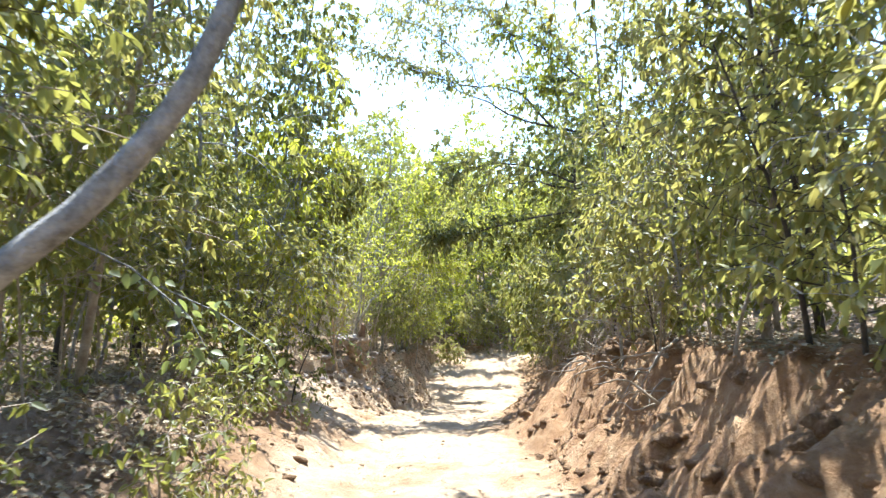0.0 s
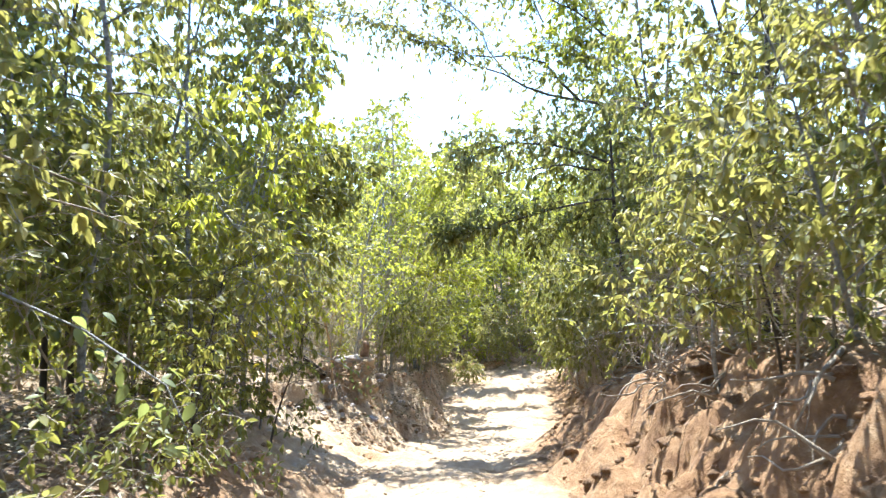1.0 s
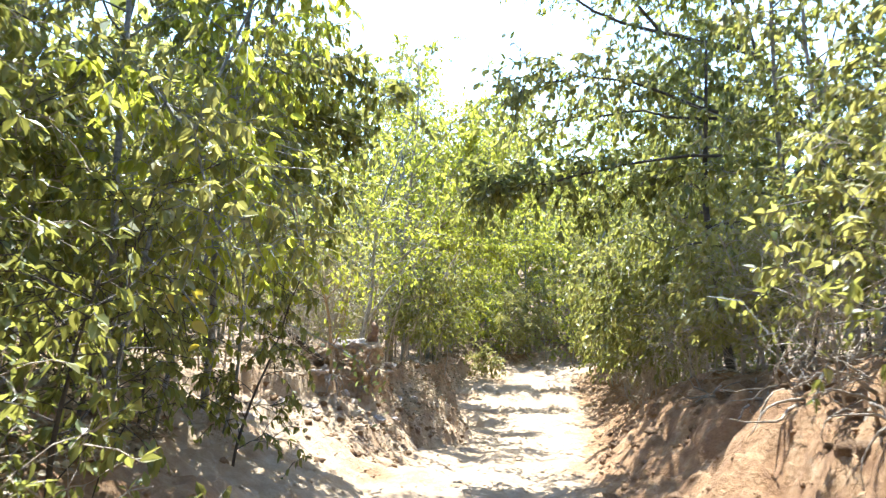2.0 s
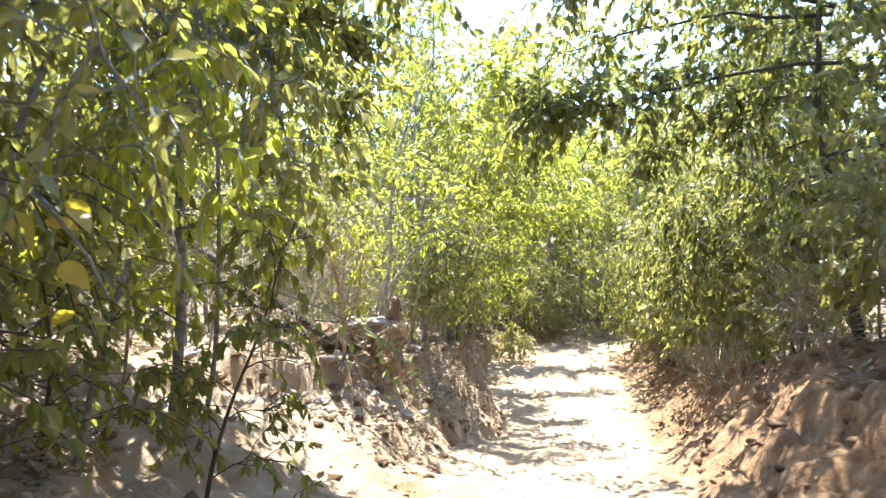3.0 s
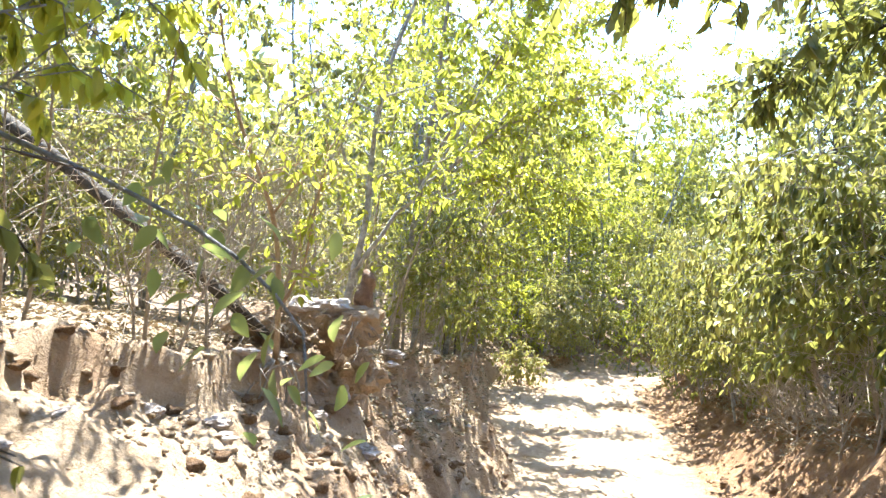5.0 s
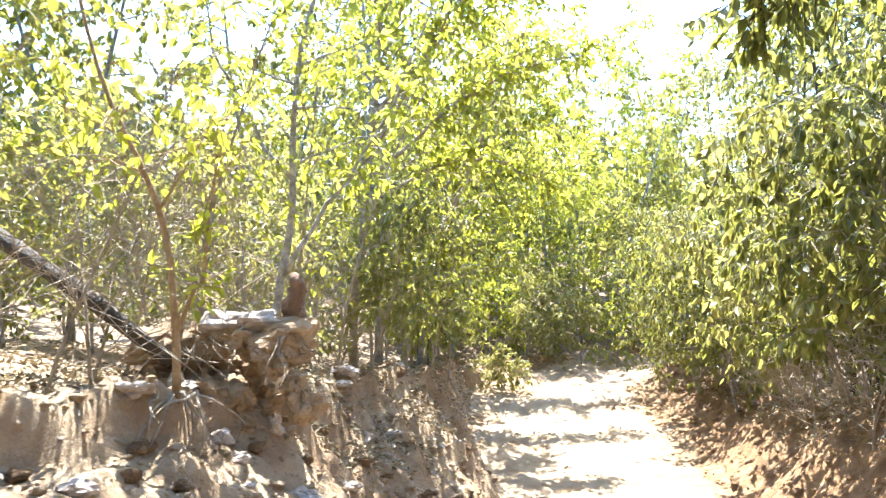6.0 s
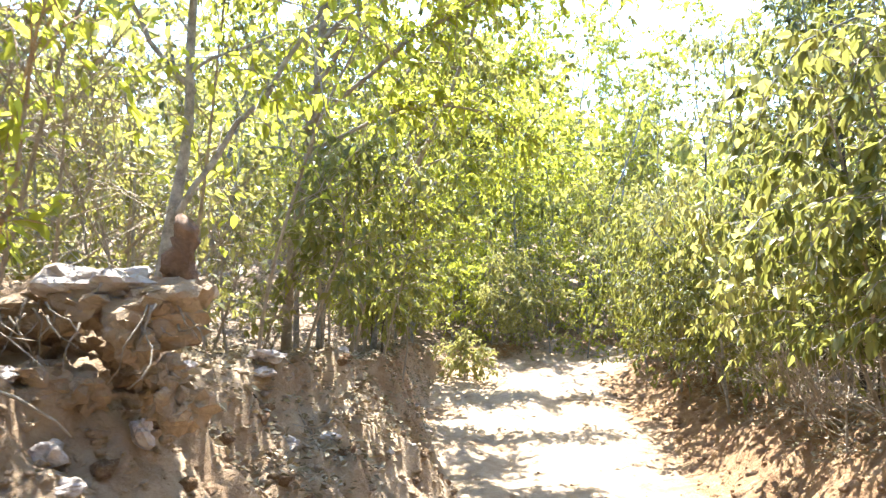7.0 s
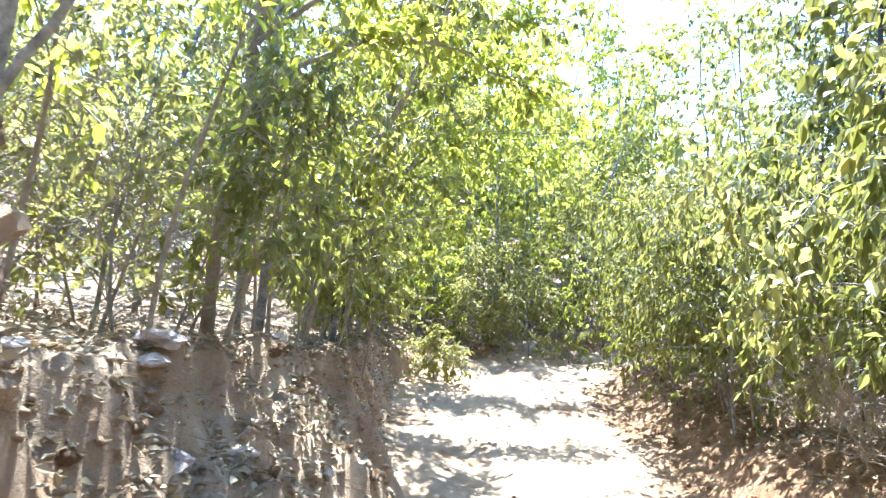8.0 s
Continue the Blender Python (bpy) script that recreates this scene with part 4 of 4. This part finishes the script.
def outcrop():
    """Undercut knob of root-bound earth below the pale ledge stone."""
    rng = np.random.default_rng(5)
    ob = new("earth_overhang")
    ob.location = (-2.1, 22.6, -0.7)
    for k in range(30):
        upper = k < 18
        size = rng.uniform(0.08, 0.22) * (1.0 if upper else 0.8)
        at = (rng.uniform(-0.75, 0.55), rng.uniform(-0.42, -0.1) + (0 if upper else 0.22), rng.uniform(-0.14, 0.0) if upper else rng.uniform(-0.65, -0.2))
        v, f = lump(rng, (size * 1.3, size, size * 0.85), 0.5, 3)
        v = v + (np.random.default_rng(900 + k).normal(size=v.shape)) * size * 0.05
        me = mesh_of("earth_lump", v + np.array(at), f, [SOIL])
        zone_of(me, v + np.array(at) + np.array(ob.location))
        part_mesh("earth_lump", me, ob)
    for k in range(30):
        px, pz, size = rng.uniform(-3.1, -1.35), rng.uniform(-1.4, -0.72), rng.uniform(0.05, 0.13)
        py = 22.0 + 0.02 * int(np.argmax(land(np.full(70, px), 22.0 + 0.02 * np.arange(70)) > pz))
        v, f = lump(rng, (size * 1.15, size, size * 1.1), 0.5, 3)
        v = v + np.random.default_rng(950 + k).normal(size=v.shape) * size * 0.05
        me = mesh_of("earth_lump", v + np.array((px + 2.1, py - 22.6, pz + 0.7)), f, [SOIL])
        zone_of(me, v + np.array((px, py, pz)))
        part_mesh("earth_lump", me, ob)
    for k in range(24):
        a = bend((rng.uniform(-0.8, 0.6), rng.uniform(-0.62, -0.4), rng.uniform(-0.1, 0.06)), (rng.uniform(-0.6, 0.6), -0.4, -0.5), rng.uniform(0.25, 0.6), rng, 6, 1.4, 0.35)
        v, f = tube(a, np.linspace(0.009, 0.003, 6), 5)
        part_mesh("root", mesh_of("root", v, f, [BARK_PALE], True), ob)
    tagged(ob, "overhanging knob of red earth bound by roots", "earth bank")
    stone(-2.2, 22.3, -0.56, (0.22, 0.18, 0.10), 71, 10, "flat pale stone slab lying on the overhang")
    stone(-1.93, 22.3, -0.55, (0.17, 0.17, 0.11), 76, 60, "flat pale stone slab lying on the overhang")
    line = flowing(np.array([(-1.64, 22.5, -0.95), (-1.6, 22.5, -0.6), (-1.65, 22.48, -0.42), (-1.58, 22.45, -0.26), (-1.63, 22.45, -0.10)]), 12)
    v, f = tube(line, [0.15, 0.11, 0.09, 0.085, 0.10, 0.115, 0.11, 0.09, 0.085, 0.08, 0.06, 0.025], 11, rng, 0.16)
    ob = new("tree_stump", mesh_of("tree_stump", v, f, [BARK_RED], True))
    tagged(ob, "weathered reddish broken stump beside the pale slab", "stump")


BARK_RED = bark_material("bark_red", (0.13, 0.075, 0.045), (0.36, 0.23, 0.15))
outcrop()
stone(-2.1, 21.75, None, (0.10, 0.08, 0.09), 72, 30, "pale stone block stuck in the bank")
stone(-1.75, 22.2, None, (0.08, 0.07, 0.09), 73, 70, "pale stone block stuck in the bank")
stone(-2.55, 21.9, None, (0.08, 0.06, 0.06), 74, 0, "pale stone block stuck in the bank")
stone(-4.1, 19.9, None, (0.18, 0.15, 0.05), 75, 20, "flat pale stone slab on the terrace lip")


def log():
    rng = np.random.default_rng(9)
    line = np.array([(-2.6, 22.0, -0.9), (-3.3, 22.0, -0.35), (-4.2, 22.0, 0.28), (-5.2, 22.1, 0.95), (-6.4, 22.2, 1.7)])
    v, f = tube(line, [0.06, 0.075, 0.08, 0.085, 0.09], 9, rng, 0.07)
    ob = new("leaning_log", mesh_of("leaning_log", v, f, [BARK_DARK], True))
    tagged(ob, "dark dead trunk leaning across the terrace edge", "log")


log()


def rooted_sapling():
    ob = tree(81, (-2.34, 21.35), 4.2, 0.035, trunk_points=[(-2.34, 21.35, -1.05), (-2.36, 21.35, -0.5), (-2.42, 21.35, 0.1), (-2.55, 21.3, 0.6), (-2.85, 21.2, 1.3), (-3.1, 21.2, 2.2), (-3.2, 21.1, 3.2)],
              limbs=14, start=0.4, spread=1.3, twigs=7, per_twig=5, leaf=0.11, leaf_mat=LEAF_LIME, bark=BARK_TAN, label="tan-stemmed sapling on the lip with bare hanging roots", name="sapling")
    rng = np.random.default_rng(8)
    here = np.array(ob.location)
    for k in range(11):
        a = bend((rng.uniform(-0.12, 0.18), rng.uniform(-0.2, 0.05), 0.12), (rng.uniform(-0.6, 0.9), -0.5, rng.uniform(-0.9, 0.1)), rng.uniform(0.45, 0.85), rng, 7, 1.6, 0.3)
        v, f = tube(a, np.linspace(0.016, 0.005, 7), 5)
        part_mesh("root", mesh_of("root", v, f, [BARK_PALE], True), ob)
    bough(ob, [(-2.36, 21.35, -0.6), (-2.15, 21.3, -0.2), (-2.05, 21.25, 0.4), (-1.95, 21.2, 1.1)], 0.02, LEAF_LIME, BARK_TAN, 20, 6, 0.11, 0.6, 0.5, 91)


rooted_sapling()
forked = tree(82, (-1.95, 23.0), 4.6, 0.05, trunk_points=[(-1.95, 23.0, -0.7), (-1.85, 22.95, -0.2), (-1.72, 22.9, 0.5), (-1.7, 22.85, 1.3), (-1.6, 22.8, 2.2), (-1.3, 22.8, 3.2), (-0.9, 22.8, 4.2)],
              limbs=15, start=0.42, spread=1.7, twigs=8, per_twig=5, leaf=0.12, leaf_mat=LEAF_LIME, bark=BARK_LIGHT, droop=0.3, label="pale forked tree with airy yellow-green leaves", rise=0.9)
bough(forked, [(-1.74, 22.9, -0.1), (-1.4, 22.85, 0.5), (-0.9, 22.8, 1.2), (-0.5, 22.8, 2.0), (-0.1, 22.8, 3.0)], 0.03, LEAF_LIME, BARK_LIGHT, 44, 5, 0.12, 0.8, 0.6, 92)
bough(forked, [(-1.7, 22.9, 0.8), (-2.2, 22.8, 1.5), (-2.5, 22.7, 2.3), (-2.6, 22.7, 3.3)], 0.025, LEAF_LIME, BARK_LIGHT, 44, 5, 0.12, 0.8, 0.6, 93)


# ---------------------------------------------------------------- sprays of large leaves close to the track
def big_leaf_mesh(name, mat, length, width):
    """An ovate leaf, folded along its midrib and curled down at the tip."""
    v, f = [], []
    n = 6
    for i in range(n + 1):
        t = i / n
        half = width * 0.5 * math.sin(math.pi * t ** 0.8) ** 0.8 if 0 < t < 1 else 0.002
        y, z = length * t, -0.22 * length * t * t
        v += [(-half, y, z + 0.18 * half), (0, y, z - 0.05 * half), (half, y, z + 0.18 * half)]
    for i in range(n):
        a = i * 3
        f += [(a, a + 1, a + 4), (a, a + 4, a + 3), (a + 1, a + 2, a + 5), (a + 1, a + 5, a + 4)]
    return mesh_of(name, np.array(v), np.array(f), [mat], True)


def spray(seed, line, mat, length, count, label, width=0.55):
    rng = np.random.default_rng(seed)
    ob = new("leafy_branch")
    pts = np.array(line, float)
    ob.location = pts[0]
    pts = pts - pts[0]
    k = np.linspace(0, 1, len(pts))
    fine = np.stack([np.interp(np.linspace(0, 1, 10), k, pts[:, c]) for c in range(3)], 1)
    v, f = tube(fine, np.linspace(0.012, 0.003, 10), 6)
    part_mesh("stem", mesh_of("stem", v, f, [BARK_GREY], True), ob)
    me = big_leaf_mesh("leaf", mat, length, length * width)
    for i in range(count):
        w = 0.25 + 0.75 * (i + rng.uniform()) / count
        q = np.array([np.interp(w, np.linspace(0, 1, 10), fine[:, c]) for c in range(3)]) + rng.normal(size=3) * 0.12
        lf = part_mesh("leaf", me, ob)
        lf.matrix_basis = pose(*q, rng.uniform(-75, -5), rng.uniform(-40, 40), rng.uniform(0, 360)) @ Matrix.Scale(rng.uniform(0.7, 1.2), 4)
    tagged(ob, label, "branch")


LEAF_BIG = leaf_material("leaf_big", [(0.07, 0.10, 0.035), (0.10, 0.135, 0.05)], (0.42, 0.46, 0.12))
LEAF_YELLOW = leaf_material("leaf_yellow", [(0.30, 0.24, 0.03), (0.34, 0.27, 0.04)], (0.65, 0.50, 0.04))
spray(401, [(-2.6, 16.9, 0.35), (-1.9, 16.6, 0.12), (-1.4, 16.35, -0.08), (-1.1, 16.2, -0.3), (-1.05, 16.15, -0.62)], LEAF_BIG, 0.105, 46, "branch of broad green leaves reaching from the bank")
spray(402, [(-2.7, 12.9, 1.1), (-2.25, 12.6, 0.8), (-2.05, 12.5, 0.6), (-1.95, 12.45, 0.45)], LEAF_YELLOW, 0.14, 8, "hanging twig with a few yellowing leaves")
spray(403, [(-3.0, 8.5, 1.4), (-2.2, 8.2, 1.1), (-1.6, 8.0, 0.75), (-1.4, 7.9, 0.4)], LEAF_BIG, 0.12, 30, "branch of broad green leaves reaching from the bank")
spray(404, [(4.9, 26.0, 0.7), (4.2, 25.7, 0.4), (3.7, 25.5, -0.1), (3.5, 25.4, -0.7)], LEAF_PALE, 0.14, 60, "hanging branch of leaves, sun-painted pale on most branches")
spray(405, [(3.9, 23.6, 1.9), (3.3, 23.5, 1.6), (2.9, 23.4, 1.1), (2.8, 23.4, 0.6)], LEAF_PALE, 0.13, 60, "hanging branch of leaves, sun-painted pale on most branches")
tree(83, (1.75, 36.4), 1.0, 0.015, spread=0.8, start=0.02, limbs=16, twigs=7, per_twig=11, leaf=0.13, leaf_mat=LEAF_PALE_MID, bark=BARK_PALE, label="low pale green bush at the end of the bank", category="bush", name="bush", wide=0.5)


def exposed_roots(x, y, seed, count, label):
    """Bare roots hanging from the lip of the cut bank."""
    rng = np.random.default_rng(seed)
    ob = new("exposed_roots")
    z = float(land(x, y))
    ob.location = (x, y, z)
    for k in range(count):
        px, py = rng.uniform(-0.5, 0.1), rng.uniform(-0.9, 0.9)
        start = (px, py, float(land(x + px, y + py)) - z + 0.03)
        a = bend(start, (-0.8, rng.uniform(-0.8, 0.8), rng.uniform(-0.5, 0.6)), rng.uniform(0.4, 1.0), rng, 7, 1.3, 0.35)
        v, f = tube(a, np.linspace(rng.uniform(0.010, 0.024), 0.004, 7), 5)
        part_mesh("root", mesh_of("root", v, f, [BARK_PALE], True), ob)
    tagged(ob, label, "roots", "roots of the cut bank")


for k, yy in enumerate((9.0, 12.0, 13.8, 15.6, 17.4)):
    exposed_roots(lip(1, yy) - 0.35, yy, 600 + k, 14, "bare pale roots hanging from the cut bank")
for k, yy in enumerate((18.8, 20.4, 25.0)):
    exposed_roots(lip(-1, yy) + 0.5, yy, 620 + k, 8, "bare pale roots hanging from the terrace lip")
spray(406, [(-2.9, 5.9, 1.9), (-2.2, 5.7, 1.6), (-1.7, 5.5, 1.25), (-1.5, 5.4, 0.95)], LEAF_BIG, 0.12, 34, "branch of broad green leaves reaching from the bank")


def slim_saplings():
    """Thin pale stems with few leaves among the bushes."""
    for k in range(44):
        side = -1 if k % 2 else 1
        y = 4.0 + 0.72 * k + PLAN.uniform(-0.3, 0.3)
        tree(700 + k, (lip(side, y) + side * PLAN.uniform(-0.25, 0.6), y), PLAN.uniform(2.2, 4.6), PLAN.uniform(0.012, 0.022), (PLAN.uniform(-0.25, 0.25), PLAN.uniform(-0.2, 0.2)), spread=0.9, start=0.35, limbs=10, twigs=5,
             per_twig=4, leaf=0.11, leaf_mat=LEAF_MID if y < 22 else LEAF_LIME, bark=BARK_PALE, droop=0.3, rise=1.0, label="thin pale sapling with sparse leaves on the bank", category="sapling", name="sapling", group="saplings on the banks")


slim_saplings()


def seedlings():
    """Low leafy plants in the litter of the near bank."""
    for k in range(16):
        y = 4.2 + 0.5 * k + PLAN.uniform(-0.2, 0.2)
        x = float(track(y, 2)) - 0.35 - 2.6 * PLAN.uniform(0, 1) ** 1.3
        green, word = GREENS[PLAN.choice(["mid", "pale", "mid", "dark"])]
        tree(900 + k, (x, y), PLAN.uniform(0.35, 1.1), 0.008, (PLAN.uniform(-0.2, 0.3), 0), spread=PLAN.uniform(0.4, 0.7), start=0.15, limbs=9, twigs=4, per_twig=5, leaf=0.095, leaf_mat=green, bark=BARK_PALE, droop=0.4, twig_len=0.28,
             label=f"low {word} seedling in the leaf litter", category="seedling", name="seedling", group="seedlings on the bank", wide=1.0)


seedlings()
for k in range(26):
    rng_k = random.Random(860 + k)
    yy = rng_k.uniform(15.5, 26.5)
    t = rng_k.uniform(0.25, 1.25)
    xx = float(track(yy, 2) + (track(yy, 4) - track(yy, 2)) * t)
    size = rng_k.uniform(0.04, 0.13)
    stone(xx, yy, None, (size * 1.3, size, size * 0.55), 760 + k, rng_k.uniform(0, 360), "pale flat stone lying loose on the sandy bank")


def terrace_back():
    """Bushes behind the bare sandy terrace."""
    for k in range(18):
        x, y = -6.0 - 2.4 * PLAN.uniform(0, 1) - (1.5 if k % 2 else 0), 13.5 + 0.82 * k + PLAN.uniform(-0.4, 0.4)
        green, word = GREENS[PLAN.choice(["mid", "pale", "lime"])]
        tree(800 + k, (x, y), PLAN.uniform(2.4, 4.5), 0.025, (0, 0), spread=1.6, start=0.05, limbs=16, twigs=7, per_twig=8, leaf=0.17, leaf_mat=green, bark=BARK_PALE, droop=0.5, simple=True,
             label=f"{word} bush behind the sandy terrace", category="bush", name="bush", group="bushes behind the terrace")


terrace_back()


def ledge_thicket():
    """Twiggy bushes and taller trees behind the ledge."""
    for k in range(16):
        x, y = -2.3 - 0.95 * (k % 6) - PLAN.uniform(0, 0.5), 24.7 + 1.5 * (k // 6) + PLAN.uniform(-0.3, 0.3)
        green, word = GREENS[PLAN.choice(["mid", "pale", "lime", "pale"])]
        tree(820 + k, (x, y), PLAN.uniform(2.2, 3.6), 0.022, (PLAN.uniform(-0.15, 0.15), -0.1), spread=1.4, start=0.08, limbs=18, twigs=8, per_twig=7, leaf=0.12, leaf_mat=green, bark=BARK_LIGHT, droop=0.4, rise=0.8, simple=True,
             label=f"twiggy {word} bush behind the earth ledge", category="bush", name="bush", group="bushes behind the ledge")
    for k in range(9):
        x, y = -6.4 - 0.7 * k + PLAN.uniform(-0.3, 0.3), 27.9 + 1.3 * (k % 3) + PLAN.uniform(-0.4, 0.4)
        green, word = GREENS[("mid", "lime", "pale")[k % 3]]
        tree(840 + k, (x, y), PLAN.uniform(8.5, 10.5), 0.055, (0.0, -0.03), spread=2.3, start=0.15, limbs=30, twigs=8, per_twig=13, leaf=0.15, leaf_mat=green, bark=BARK_GREY, droop=0.6, simple=True,
             label=f"tall {word} tree in the wood behind the ledge", group="trees behind the banks")


ledge_thicket()
for k, (x, y, z) in enumerate(((4.5, 20.6, 1.6), (4.2, 22.2, 2.6), (4.6, 24.4, 2.4), (4.4, 27.2, 1.2), (5.0, 28.8, 2.2), (4.1, 17.6, 2.2), (3.7, 14.6, 2.4))):
    spray(410 + k, [(x + 0.9, y + 0.4, z + 0.6), (x + 0.3, y + 0.15, z + 0.35), (x - 0.1, y, z - 0.15), (x - 0.3, y - 0.1, z - 0.9)], LEAF_PALE if k % 3 else LEAF_BIG, 0.13, 42, "hanging branch of leaves, sun-painted pale on most branches")
